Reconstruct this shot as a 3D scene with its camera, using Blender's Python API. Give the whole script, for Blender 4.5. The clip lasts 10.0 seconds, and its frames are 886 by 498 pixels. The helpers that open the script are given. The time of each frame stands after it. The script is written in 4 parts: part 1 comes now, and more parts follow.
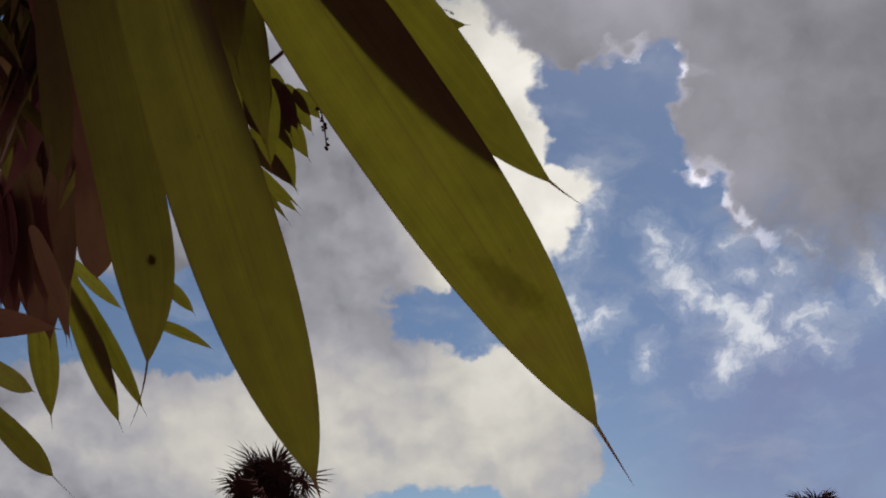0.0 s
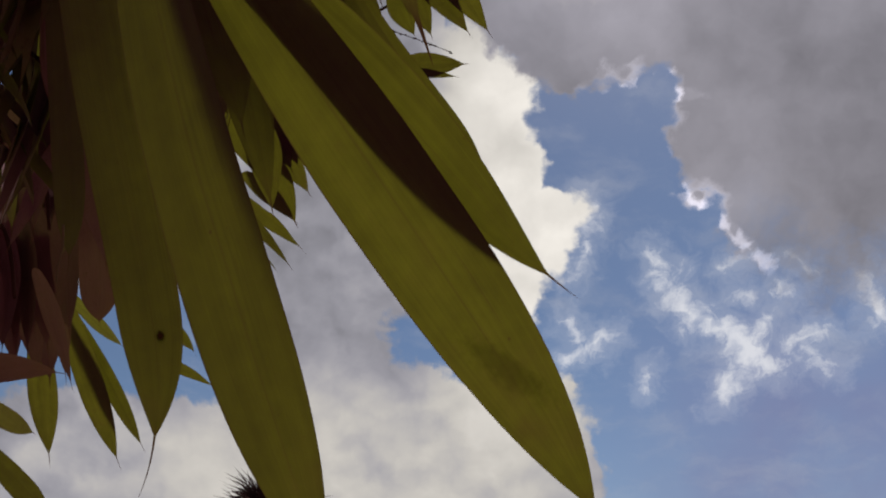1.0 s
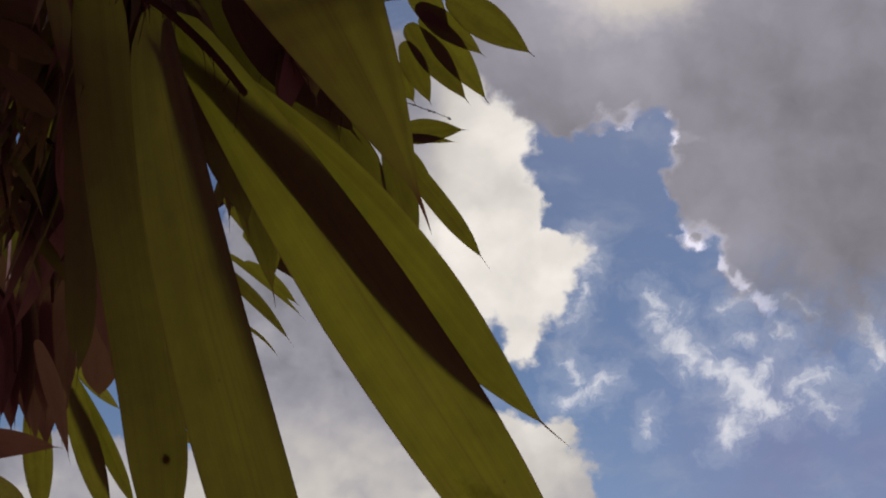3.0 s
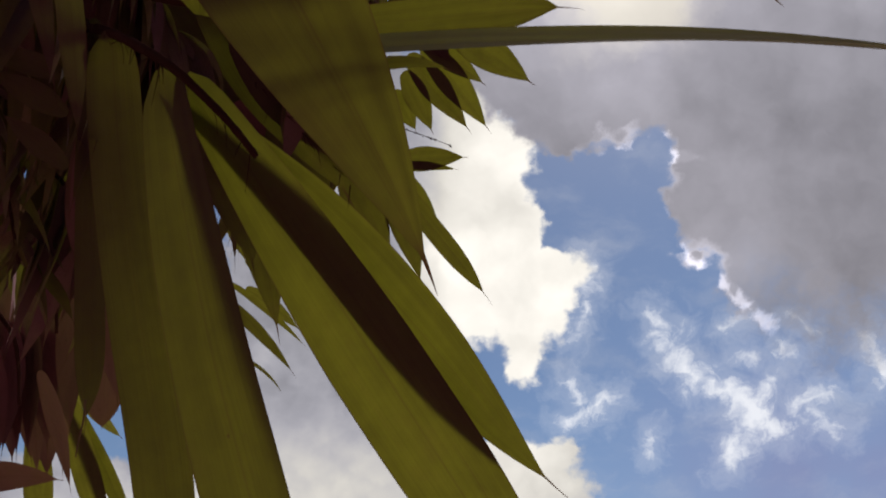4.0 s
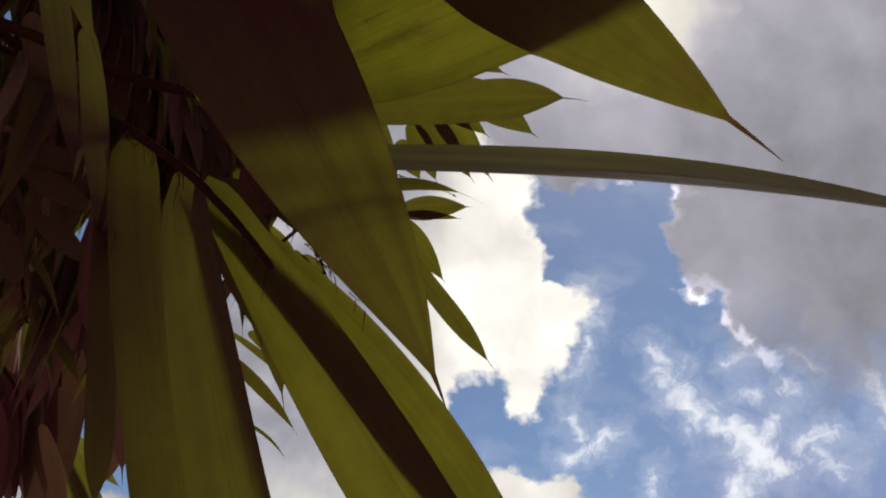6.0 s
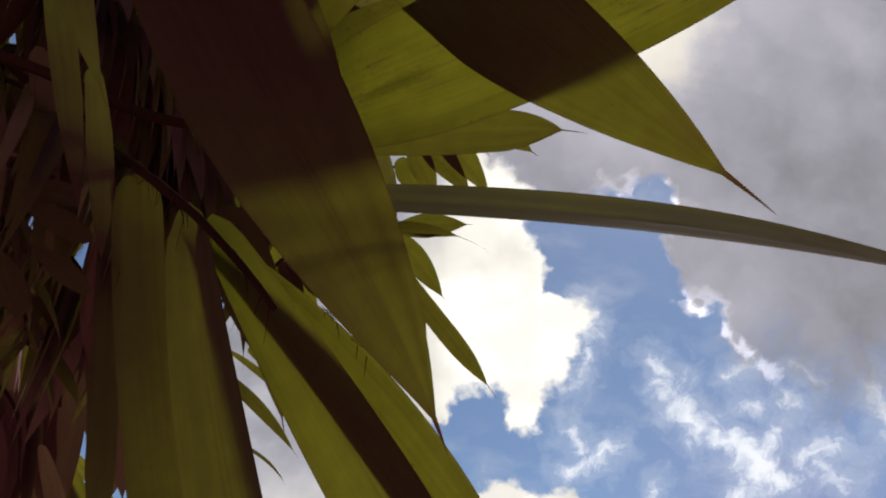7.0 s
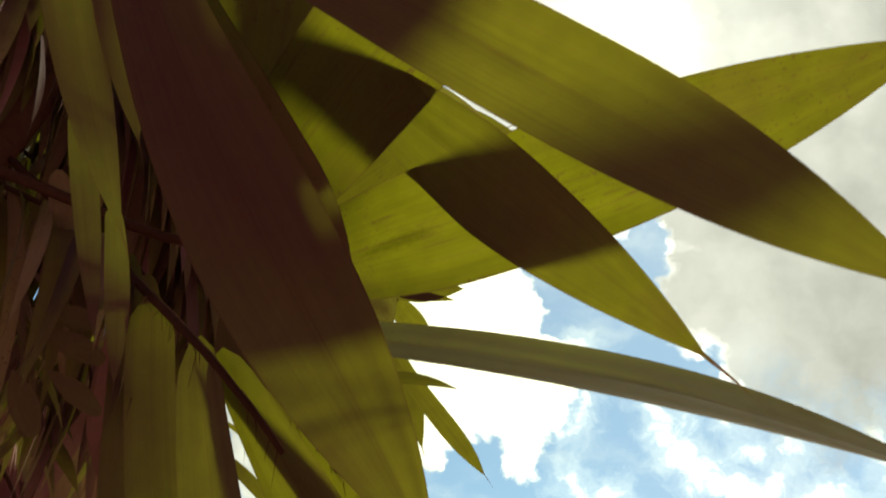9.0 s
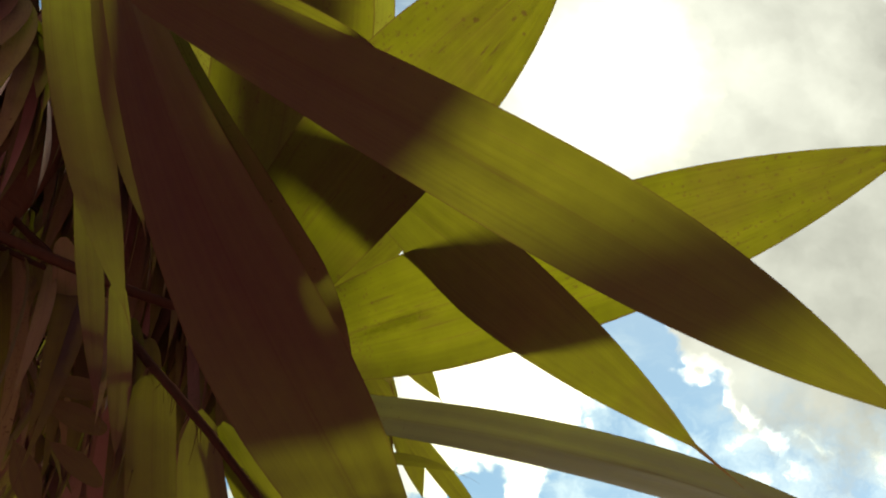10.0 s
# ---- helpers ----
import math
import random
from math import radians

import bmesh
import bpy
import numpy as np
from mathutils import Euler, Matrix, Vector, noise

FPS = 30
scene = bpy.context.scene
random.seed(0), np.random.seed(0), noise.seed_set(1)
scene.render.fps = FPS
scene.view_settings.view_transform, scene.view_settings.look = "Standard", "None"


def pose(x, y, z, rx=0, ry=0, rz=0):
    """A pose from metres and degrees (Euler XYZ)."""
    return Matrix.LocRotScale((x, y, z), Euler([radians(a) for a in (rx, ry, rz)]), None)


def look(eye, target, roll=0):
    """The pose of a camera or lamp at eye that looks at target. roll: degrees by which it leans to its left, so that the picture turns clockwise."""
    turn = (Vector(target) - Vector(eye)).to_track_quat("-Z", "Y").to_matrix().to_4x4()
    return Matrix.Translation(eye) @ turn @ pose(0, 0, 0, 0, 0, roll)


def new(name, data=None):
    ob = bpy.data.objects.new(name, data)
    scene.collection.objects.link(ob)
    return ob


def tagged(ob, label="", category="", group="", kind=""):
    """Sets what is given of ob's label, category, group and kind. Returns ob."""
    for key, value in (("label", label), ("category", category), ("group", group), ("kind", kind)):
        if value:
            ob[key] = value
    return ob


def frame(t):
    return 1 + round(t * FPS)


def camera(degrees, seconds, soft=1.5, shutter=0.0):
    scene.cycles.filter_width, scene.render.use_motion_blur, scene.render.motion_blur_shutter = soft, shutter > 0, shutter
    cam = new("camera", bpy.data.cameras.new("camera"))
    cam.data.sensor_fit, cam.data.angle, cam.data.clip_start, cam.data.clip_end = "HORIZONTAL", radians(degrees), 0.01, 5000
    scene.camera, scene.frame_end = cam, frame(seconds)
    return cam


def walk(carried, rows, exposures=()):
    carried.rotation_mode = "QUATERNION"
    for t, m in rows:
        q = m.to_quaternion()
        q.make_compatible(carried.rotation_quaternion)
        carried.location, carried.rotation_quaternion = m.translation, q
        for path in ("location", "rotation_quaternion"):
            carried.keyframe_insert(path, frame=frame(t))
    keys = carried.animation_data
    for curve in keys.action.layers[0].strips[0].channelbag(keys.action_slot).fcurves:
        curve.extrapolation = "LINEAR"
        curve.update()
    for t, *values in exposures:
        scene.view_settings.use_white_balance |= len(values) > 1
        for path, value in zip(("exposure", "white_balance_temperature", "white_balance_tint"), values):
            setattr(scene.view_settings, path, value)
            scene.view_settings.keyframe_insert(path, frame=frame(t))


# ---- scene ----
# A broad-leaved palm seen from below against a broken, sunlit sky.


def aim(x, y, z, yaw, pitch, roll):
    """A camera pose that looks up by pitch and leans by roll, in degrees."""
    return pose(x, y, z, 90 + pitch, 0, yaw) @ pose(0, 0, 0, 0, 0, roll)


# ---- camera ----
cam = camera(69.00, 10.0, soft=2.0, shutter=0.5)
PATH = [
    (0, aim(0.0000, -0.0000, 1.5000, 0.00, 30.00, -0.00)),
    (0.5, aim(-0.0008, -0.0165, 1.5142, -0.09, 30.81, -0.20)),
    (1, aim(-0.0022, -0.0377, 1.5310, -0.16, 32.02, -0.20)),
    (1.5, aim(-0.0005, -0.0546, 1.5443, -0.24, 32.85, -0.12)),
    (2, aim(-0.0016, -0.0738, 1.5620, -0.25, 34.15, -0.08)),
    (2.5, aim(-0.0015, -0.0875, 1.5728, -0.34, 34.95, -0.17)),
    (4, aim(-0.0048, -0.1269, 1.5964, -0.26, 37.35, -0.27)),
    (4.5, aim(-0.0099, -0.1374, 1.6056, -0.05, 38.13, 0.00)),
    (5, aim(-0.0086, -0.1488, 1.6135, -0.20, 38.69, 0.11)),
    (5.5, aim(-0.0103, -0.1632, 1.6245, -0.16, 39.53, 0.29)),
    (7, aim(-0.0127, -0.1947, 1.6480, -0.11, 41.28, 0.52)),
    (7.5, aim(-0.0119, -0.2087, 1.6528, -0.37, 41.89, 0.28)),
    (8, aim(-0.0122, -0.2263, 1.6645, -0.27, 43.07, 0.00)),
    (8.5, aim(-0.0132, -0.2478, 1.6745, -0.30, 43.91, 0.14)),
    (9, aim(-0.0167, -0.2762, 1.6874, -0.55, 45.06, 0.24)),
    (9.5, aim(-0.0164, -0.3041, 1.7024, -0.52, 46.35, -0.03)),
    (10, aim(-0.0145, -0.3169, 1.7100, -0.52, 47.39, -0.15)),
]
EXPOSURE = [(0, 1.00, 6400, 13), (1, 0.95, 6400, 15), (1.5, 0.84, 6400, 17), (2.5, 0.82, 6400, 18), (4, 1.25, 6400, 14), (5, 1.25, 6400, 14), (7.5, 1.45, 6450, 12), (8.2, 1.58, 6900, 4), (9, 2.42, 7900, -12), (10, 2.48, 7900, -11)]
walk(cam, PATH, EXPOSURE)

# ---- sky, clouds and sun ----
SUN_EL, SUN_AZ = 58.8, 28.5
sun_way = Vector((math.sin(radians(SUN_AZ)) * math.cos(radians(SUN_EL)), math.cos(radians(SUN_AZ)) * math.cos(radians(SUN_EL)), math.sin(radians(SUN_EL))))
sun = new("sun", bpy.data.lights.new("sun", "SUN"))
sun.data.energy, sun.data.angle, sun.data.color = 2.5, radians(21.0), (1.0, 0.95, 0.86)
sun.matrix_world = look(sun_way * 50, (0, 0, 0))

world = bpy.data.worlds.new("sky")
scene.world = world
world.use_nodes = True
wt = world.node_tree
wt.nodes.clear()


class Net:
    """Short calls for building node trees."""

    def __init__(self, tree):
        self.tree = tree

    def put(self, socket, value):
        if isinstance(value, bpy.types.NodeSocket):
            self.tree.links.new(value, socket)
        else:
            socket.default_value = value

    def math(self, op, *args, clamp=False):
        n = self.tree.nodes.new("ShaderNodeMath")
        n.operation, n.use_clamp = op, clamp
        for i, a in enumerate(args):
            self.put(n.inputs[i], a)
        return n.outputs[0]

    def vec(self, op, *args, out=0):
        n = self.tree.nodes.new("ShaderNodeVectorMath")
        n.operation = op
        for i, a in enumerate(args):
            self.put(n.inputs[i], a)
        return n.outputs[out]

    def dot(self, a, b):
        return self.vec("DOT_PRODUCT", a, tuple(b), out=1)

    def noise(self, vector, scale, detail=4.0, rough=0.55, colour=False, distortion=0.0):
        n = self.tree.nodes.new("ShaderNodeTexNoise")
        self.put(n.inputs["Vector"], vector)
        n.inputs["Scale"].default_value, n.inputs["Detail"].default_value = scale, detail
        n.inputs["Roughness"].default_value, n.inputs["Distortion"].default_value = rough, distortion
        return n.outputs["Color" if colour else "Fac"]

    def smooth(self, x, lo, hi, a=0.0, b=1.0):
        n = self.tree.nodes.new("ShaderNodeMapRange")
        n.interpolation_type = "SMOOTHSTEP"
        for i, q in enumerate((x, lo, hi, a, b)):
            self.put(n.inputs[i], q)
        return n.outputs[0]

    def mix(self, fac, a, b):
        n = self.tree.nodes.new("ShaderNodeMix")
        n.data_type = "RGBA"
        self.put(n.inputs[0], fac)
        self.put(n.inputs[6], a)
        self.put(n.inputs[7], b)
        return n.outputs[2]

    def join(self, x, y, z=0.0):
        n = self.tree.nodes.new("ShaderNodeCombineXYZ")
        for i, a in enumerate((x, y, z)):
            self.put(n.inputs[i], a)
        return n.outputs[0]


w = Net(wt)
ray_way = wt.nodes.new("ShaderNodeTexCoord").outputs["Generated"]
# A chart of the sky ahead: a plane at unit distance, tilted up.
CHART_TILT = radians(38.69)
c_ahead = (0.0035, math.cos(CHART_TILT), math.sin(CHART_TILT))
c_up = (0.0, -math.sin(CHART_TILT), math.cos(CHART_TILT))
depth = w.math("MAXIMUM", w.dot(ray_way, c_ahead), 0.12)
chart = w.join(w.math("DIVIDE", w.dot(ray_way, (1, -0.0035, 0)), depth), w.math("DIVIDE", w.dot(ray_way, c_up), depth))
# Ragged edges: drift at two scales, and billows like heaped cotton.
drift = w.vec("SUBTRACT", w.noise(chart, 9.0, 3.0, 0.5, colour=True), (0.5, 0.5, 0.5))
fine = w.vec("SUBTRACT", w.noise(chart, 34.0, 5.0, 0.6, colour=True), (0.5, 0.5, 0.5))
warped = w.vec("ADD", w.vec("ADD", chart, w.vec("MULTIPLY", drift, (0.055, 0.055, 0.0))), w.vec("MULTIPLY", fine, (0.030, 0.030, 0.0)))


def cells(vector, scale):
    n = wt.nodes.new("ShaderNodeTexVoronoi")
    n.feature = "SMOOTH_F1"
    n.inputs["Smoothness"].default_value = 0.35
    n.inputs["Scale"].default_value = scale
    w.put(n.inputs["Vector"], vector)
    return n.outputs["Distance"]


def puff(field, x, y, rx, ry, turn=0.0, cut=False):
    """Add (or cut) a puff of cloud centred at (x, y) on the chart to the field."""
    p = w.vec("SUBTRACT", warped, (x, y, 0))
    if turn:
        c, s = math.cos(radians(turn)), math.sin(radians(turn))
        p = w.join(w.dot(p, (c, s, 0)), w.dot(p, (-s, c, 0)))
    r = w.vec("LENGTH", w.vec("MULTIPLY", p, (1 / rx, 1 / ry, 0)), out=1)
    m = min(rx, ry)
    d = w.math("MULTIPLY_ADD", r, m if cut else -m, -m if cut else m)
    return w.math("MINIMUM" if cut else "MAXIMUM", field, d) if field is not None else d


def streak(field, a, b, r0, r1):
    """Add a drawn-out wisp from a to b on the chart to the field, its half width going from r0 to r1."""
    span = Vector(b) - Vector(a)
    p = w.vec("SUBTRACT", warped, (*a, 0))
    h = w.math("MULTIPLY", w.dot(p, (*span, 0)), 1 / span.length_squared, clamp=True)
    off = w.vec("SUBTRACT", p, w.join(w.math("MULTIPLY", h, span.x), w.math("MULTIPLY", h, span.y)))
    d = w.math("SUBTRACT", w.math("MULTIPLY_ADD", h, r1 - r0, r0), w.vec("LENGTH", off, out=1))
    return w.math("MAXIMUM", field, d) if field is not None else d


# Great grey bank above and to the right, with the bay of blue cut out of it.
BANK = [(0.628, -0.117, 0.131, 0.075), (0.409, 0.474, 0.368, 0.351), (0.610, 0.124, 0.289, 0.298), (0.479, 0.018, 0.149, 0.149), (0.233, 0.334, 0.228, 0.228), (0.391, 0.071, 0.070, 0.096)]
BAY = [(0.260, 0.018, 0.090, 0.114), (0.207, 0.018, 0.079, 0.079), (0.322, 0.106, 0.030, 0.046), (0.312, -0.104, 0.131, 0.096), (0.189, 0.001, 0.070, 0.088), (0.347, -0.131, 0.114, 0.070), (0.435, -0.218, 0.149, 0.070), (0.593, -0.315, 0.263, 0.096), (0.347, -0.034, 0.036, 0.035)]
KNOBS = [(0.362, 0.034, 0.024, 0.024), (0.378, 0.092, 0.034, 0.030), (0.404, -0.030, 0.030, 0.024), (0.449, -0.085, 0.030, 0.026), (0.500, -0.130, 0.026, 0.022)]
HEAP = [(0.040, 0.018, 0.110, 0.237), (0.106, -0.034, 0.079, 0.105), (0.154, -0.069, 0.075, 0.066), (0.128, -0.148, 0.066, 0.096), (-0.117, -0.052, 0.228, 0.351), (0.032, -0.429, 0.219, 0.131), (0.154, -0.490, 0.114, 0.123), (-0.161, -0.402, 0.202, 0.175), (0.181, -0.350, 0.048, 0.039), (-0.337, -0.490, 0.281, 0.149), (-0.424, -0.139, 0.263, 0.053), (-0.600, -0.473, 0.263, 0.140)]
GAPS = [(-0.021, -0.258, 0.070, 0.039), (0.053, -0.218, 0.042, 0.044), (0.040, -0.280, 0.044, 0.035), (-0.407, -0.288, 0.096, 0.070), (0.189, -0.210, 0.035, 0.044)]
WISPS = [
    ((0.334, -0.126), (0.351, -0.174), 0.012, 0.018),
    ((0.351, -0.174), (0.395, -0.218), 0.018, 0.021),
    ((0.395, -0.218), (0.452, -0.249), 0.021, 0.023),
    ((0.452, -0.249), (0.483, -0.284), 0.025, 0.030),
    ((0.483, -0.284), (0.448, -0.350), 0.030, 0.016),
    ((0.479, -0.266), (0.509, -0.231), 0.019, 0.012),
    ((0.479, -0.293), (0.540, -0.310), 0.025, 0.011),
    ((0.553, -0.271), (0.610, -0.253), 0.014, 0.009),
    ((0.575, -0.284), (0.623, -0.315), 0.016, 0.008),
    ((0.518, -0.196), (0.535, -0.199), 0.008, 0.008),
    ((0.443, -0.144), (0.461, -0.131), 0.007, 0.005),
    ((0.461, -0.188), (0.483, -0.194), 0.004, 0.004),
    ((0.198, -0.293), (0.238, -0.275), 0.013, 0.015),
    ((0.238, -0.275), (0.275, -0.252), 0.014, 0.007),
    ((0.189, -0.227), (0.220, -0.258), 0.009, 0.011),
    ((0.220, -0.104), (0.233, -0.052), 0.009, 0.007),
    ((0.207, -0.157), (0.224, -0.113), 0.007, 0.007),
    ((0.667, -0.166), (0.689, -0.218), 0.011, 0.019),
    ((0.321, -0.345), (0.330, -0.315), 0.006, 0.004),
    ((0.540, -0.139), (0.575, -0.166), 0.005, 0.005),
    ((0.347, -0.131), (0.365, -0.139), 0.008, 0.005),
]
bank = None
for q in BANK:
    bank = puff(bank, *q)
for q in BAY:
    bank = puff(bank, *q, cut=True)
for q in KNOBS:
    bank = puff(bank, *q)
# Sunlit heap in the middle and the low, pale bank under it.
heap = None
for q in HEAP:
    heap = puff(heap, *q)
for q in GAPS:
    heap = puff(heap, *q, cut=True)
# Where the sun strikes the lip of the bank.
LIPS = [
    ((0.244, 0.118), (0.277, 0.124), 0.006, 0.008),
    ((0.277, 0.124), (0.321, 0.141), 0.005, 0.008),
    ((0.321, 0.141), (0.340, 0.148), 0.011, 0.011),
    ((0.340, 0.145), (0.358, 0.118), 0.007, 0.011),
    ((0.358, 0.117), (0.398, 0.115), 0.012, 0.006),
    ((0.334, 0.038), (0.340, 0.010), 0.012, 0.005),
    ((0.378, -0.012), (0.408, -0.056), 0.007, 0.009),
    ((0.408, -0.059), (0.474, -0.104), 0.010, 0.011),
    ((0.492, -0.131), (0.515, -0.159), 0.009, 0.009),
]
lips = None
for q in LIPS:
    lips = streak(lips, *q)
# Torn shreds of thin cloud.
shreds = None
for q in WISPS:
    shreds = streak(shreds, *q)
# All round, outside this part of the sky, scattered clouds of the same kind.
rim = w.vec("LENGTH", w.vec("MULTIPLY", w.vec("SUBTRACT", chart, (0.0, -0.05, 0)), (1 / 0.95, 1 / 0.85, 0)), out=1)
away = w.smooth(rim, 1.0, 1.5, -0.4, 0.0)
others = w.math("ADD", w.math("MULTIPLY_ADD", w.noise(ray_way, 2.2, 6.0, 0.55), 0.8, -0.36), away)

billow = w.noise(chart, 8.0, 7.0, 0.58)
wisps = w.noise(chart, 30.0, 6.0, 0.65)
lumps = w.math("ADD", w.math("MULTIPLY_ADD", cells(warped, 24.0), -0.024, 0.010), w.math("MULTIPLY_ADD", cells(warped, 62.0), -0.012, 0.005))
ragged = w.math("ADD", w.math("MULTIPLY_ADD", wisps, 0.03, -0.015), lumps)
bank_d = w.math("ADD", bank, ragged)
heap_d = w.math("ADD", heap, ragged)
fluff = w.noise(warped, 30.0, 9.0, 0.68, distortion=0.4)
shred_d = w.math("ADD", shreds, w.math("MULTIPLY_ADD", fluff, 0.10, -0.048))
torn = w.math("MULTIPLY", w.smooth(w.dot(chart, (1, 0, 0)), 0.40, 0.58), w.smooth(w.dot(chart, (0, 1, 0)), -0.10, 0.05, 1.0, 0.0))
bank_hard = w.smooth(bank_d, -0.006, 0.012)
bank_soft = w.smooth(w.math("ADD", bank_d, w.math("MULTIPLY_ADD", wisps, 0.10, -0.05)), -0.06, 0.10)
bank_m = w.math("ADD", w.math("MULTIPLY", bank_hard, w.math("SUBTRACT", 1.0, torn)), w.math("MULTIPLY", bank_soft, torn))
heap_m = w.smooth(heap_d, -0.006, 0.013)
shred_m = w.math("MAXIMUM", w.smooth(shred_d, -0.016, 0.036, 0.0, 0.85), w.smooth(shred_d, -0.038, 0.0, 0.0, 0.14))
other_m = w.smooth(others, 0.0, 0.1)

glow_cos = w.dot(ray_way, sun_way)
glow = w.math("POWER", w.math("MAXIMUM", glow_cos, 0.0), 60.0)
tight = w.math("POWER", w.math("MAXIMUM", glow_cos, 0.0), 500.0)

sky_tex = wt.nodes.new("ShaderNodeTexSky")
sky_tex.sky_type, sky_tex.sun_disc = "NISHITA", False
sky_tex.sun_elevation, sky_tex.sun_rotation = radians(SUN_EL), radians(SUN_AZ)
sky_tex.altitude, sky_tex.air_density, sky_tex.dust_density, sky_tex.ozone_density = 100, 1.0, 0.3, 1.5
blue = w.vec("MULTIPLY", sky_tex.outputs[0], (0.0625, 0.0645, 0.0650))
# A thin mauve veil low down on the right, and faint streaks of haze over all the blue.
veil = w.math("MULTIPLY", w.smooth(w.dot(chart, (1, 0, 0)), 0.15, 0.55), w.smooth(w.dot(chart, (0, 1, 0)), -0.40, -0.05, 1.0, 0.0))
veil = w.math("MULTIPLY", veil, w.math("MULTIPLY_ADD", w.noise(chart, 5.0, 4.0, 0.55), 1.2, 0.05, clamp=True))
blue = w.mix(veil, blue, (0.205, 0.235, 0.385, 1))
haze = w.smooth(w.noise(w.vec("MULTIPLY", warped, (1.0, 2.2, 1.0)), 6.0, 6.0, 0.6), 0.45, 0.80, 0.0, 0.35)
blue = w.mix(haze, blue, (0.42, 0.45, 0.50, 1))

# Thick parts are grey, thin edges and the parts next to the sun are bright; lumps are lit from above.
broad = w.noise(warped, 3.6, 5.0, 0.55)
soft_a = w.noise(warped, 9.0, 3.0, 0.45)
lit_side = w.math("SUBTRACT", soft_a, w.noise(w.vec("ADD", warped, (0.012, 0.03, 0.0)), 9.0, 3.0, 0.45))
patchy = w.smooth(w.noise(chart, 8.5, 3.0, 0.55), 0.42, 0.62, 0.06, 1.0)
bank_edge = w.math("MULTIPLY", w.smooth(bank_d, 0.0, 0.020, 1.0, 0.0), w.math("SUBTRACT", 1.0, torn))
bank_v = w.math("ADD", w.math("MULTIPLY_ADD", broad, 0.40, 0.065), w.math("MULTIPLY", w.math("MULTIPLY", bank_edge, patchy), 0.30))
lip_lit = w.math("MULTIPLY", w.smooth(w.math("ADD", lips, w.math("MULTIPLY_ADD", fluff, 0.03, -0.015)), -0.004, 0.008), w.smooth(bank_d, 0.002, 0.022, 1.0, 0.08))
bank_v = w.math("ADD", bank_v, w.math("MULTIPLY", lip_lit, 0.62))
bank_v = w.math("ADD", bank_v, w.math("MULTIPLY", lit_side, 0.09))
bank_v = w.math("ADD", bank_v, w.math("MULTIPLY", glow, 0.18))
sun_at = (sun_way.x / sun_way.dot(Vector(c_ahead)), sun_way.dot(Vector(c_up)) / sun_way.dot(Vector(c_ahead)), 0)
veiled = w.math("ADD", w.vec("LENGTH", w.vec("SUBTRACT", warped, sun_at), out=1), w.math("MULTIPLY_ADD", w.noise(warped, 7.0, 5.0, 0.55), 0.20, -0.10))
bank_v = w.math("ADD", bank_v, w.smooth(veiled, 0.09, 0.19, 0.26, 0.0))
bank_v = w.math("ADD", bank_v, w.math("MULTIPLY", tight, 0.25))
sunny = w.smooth(w.vec("LENGTH", w.vec("MULTIPLY", w.vec("SUBTRACT", chart, (0.13, -0.06, 0)), (1 / 0.19, 1 / 0.34, 0)), out=1), 0.55, 1.25, 1.0, 0.0)
low_sun = w.smooth(w.vec("LENGTH", w.vec("MULTIPLY", w.vec("SUBTRACT", chart, (-0.12, -0.47, 0)), (1 / 0.62, 1 / 0.18, 0)), out=1), 0.3, 1.2, 1.0, 0.0)
heap_v = w.math("ADD", w.math("MULTIPLY_ADD", w.noise(warped, 3.2, 4.0, 0.50), 0.40, 0.12), w.math("MULTIPLY", sunny, 0.48))
heap_v = w.math("ADD", heap_v, w.math("MULTIPLY", low_sun, 0.27))
heap_v = w.math("ADD", heap_v, w.math("MULTIPLY", lit_side, 0.45))
heap_v = w.math("ADD", heap_v, w.math("MULTIPLY", w.smooth(billow, 0.35, 0.75, -0.03, 0.05), 1.0))
heap_v = w.math("ADD", heap_v, w.math("MULTIPLY", glow, 0.8))
sky = w.mix(shred_m, blue, (0.80, 0.82, 0.82, 1))
n_heap = w.tree.nodes.new("ShaderNodeVectorMath")
n_heap.operation = "SCALE"
w.put(n_heap.inputs[0], w.mix(w.smooth(heap_v, 0.30, 0.62), (0.93, 0.93, 1.0, 1), (1.0, 0.97, 0.86, 1)))
w.put(n_heap.inputs["Scale"], heap_v)
n_bank = w.tree.nodes.new("ShaderNodeVectorMath")
n_bank.operation = "SCALE"
w.put(n_bank.inputs[0], w.mix(w.smooth(veiled, 0.09, 0.19, 1.0, 0.0), (0.97, 0.95, 1.03, 1), (1.0, 0.95, 0.82, 1)))
w.put(n_bank.inputs["Scale"], bank_v)
sky = w.mix(other_m, sky, (0.28, 0.27, 0.28, 1))
sky = w.mix(heap_m, sky, n_heap.outputs[0])
sky = w.mix(bank_m, sky, n_bank.outputs[0])
back = wt.nodes.new("ShaderNodeBackground")
back.inputs["Strength"].default_value = 0.5
wt.links.new(sky, back.inputs["Color"])
wt.links.new(back.outputs[0], wt.nodes.new("ShaderNodeOutputWorld").inputs[0])


# ---- materials ----
def material(name):
    m = bpy.data.materials.new(name)
    m.use_nodes = True
    m.node_tree.nodes.clear()
    n = Net(m.node_tree)
    return m, n


def finish(n, shader):
    out = n.tree.nodes.new("ShaderNodeOutputMaterial")
    n.tree.links.new(shader, out.inputs["Surface"])


def bsdf(n, kind, colour, rough=None, normal=None):
    s = n.tree.nodes.new("ShaderNodeBsdf" + kind)
    n.put(s.inputs["Color"], colour)
    if rough is not None:
        n.put(s.inputs["Roughness"], rough)
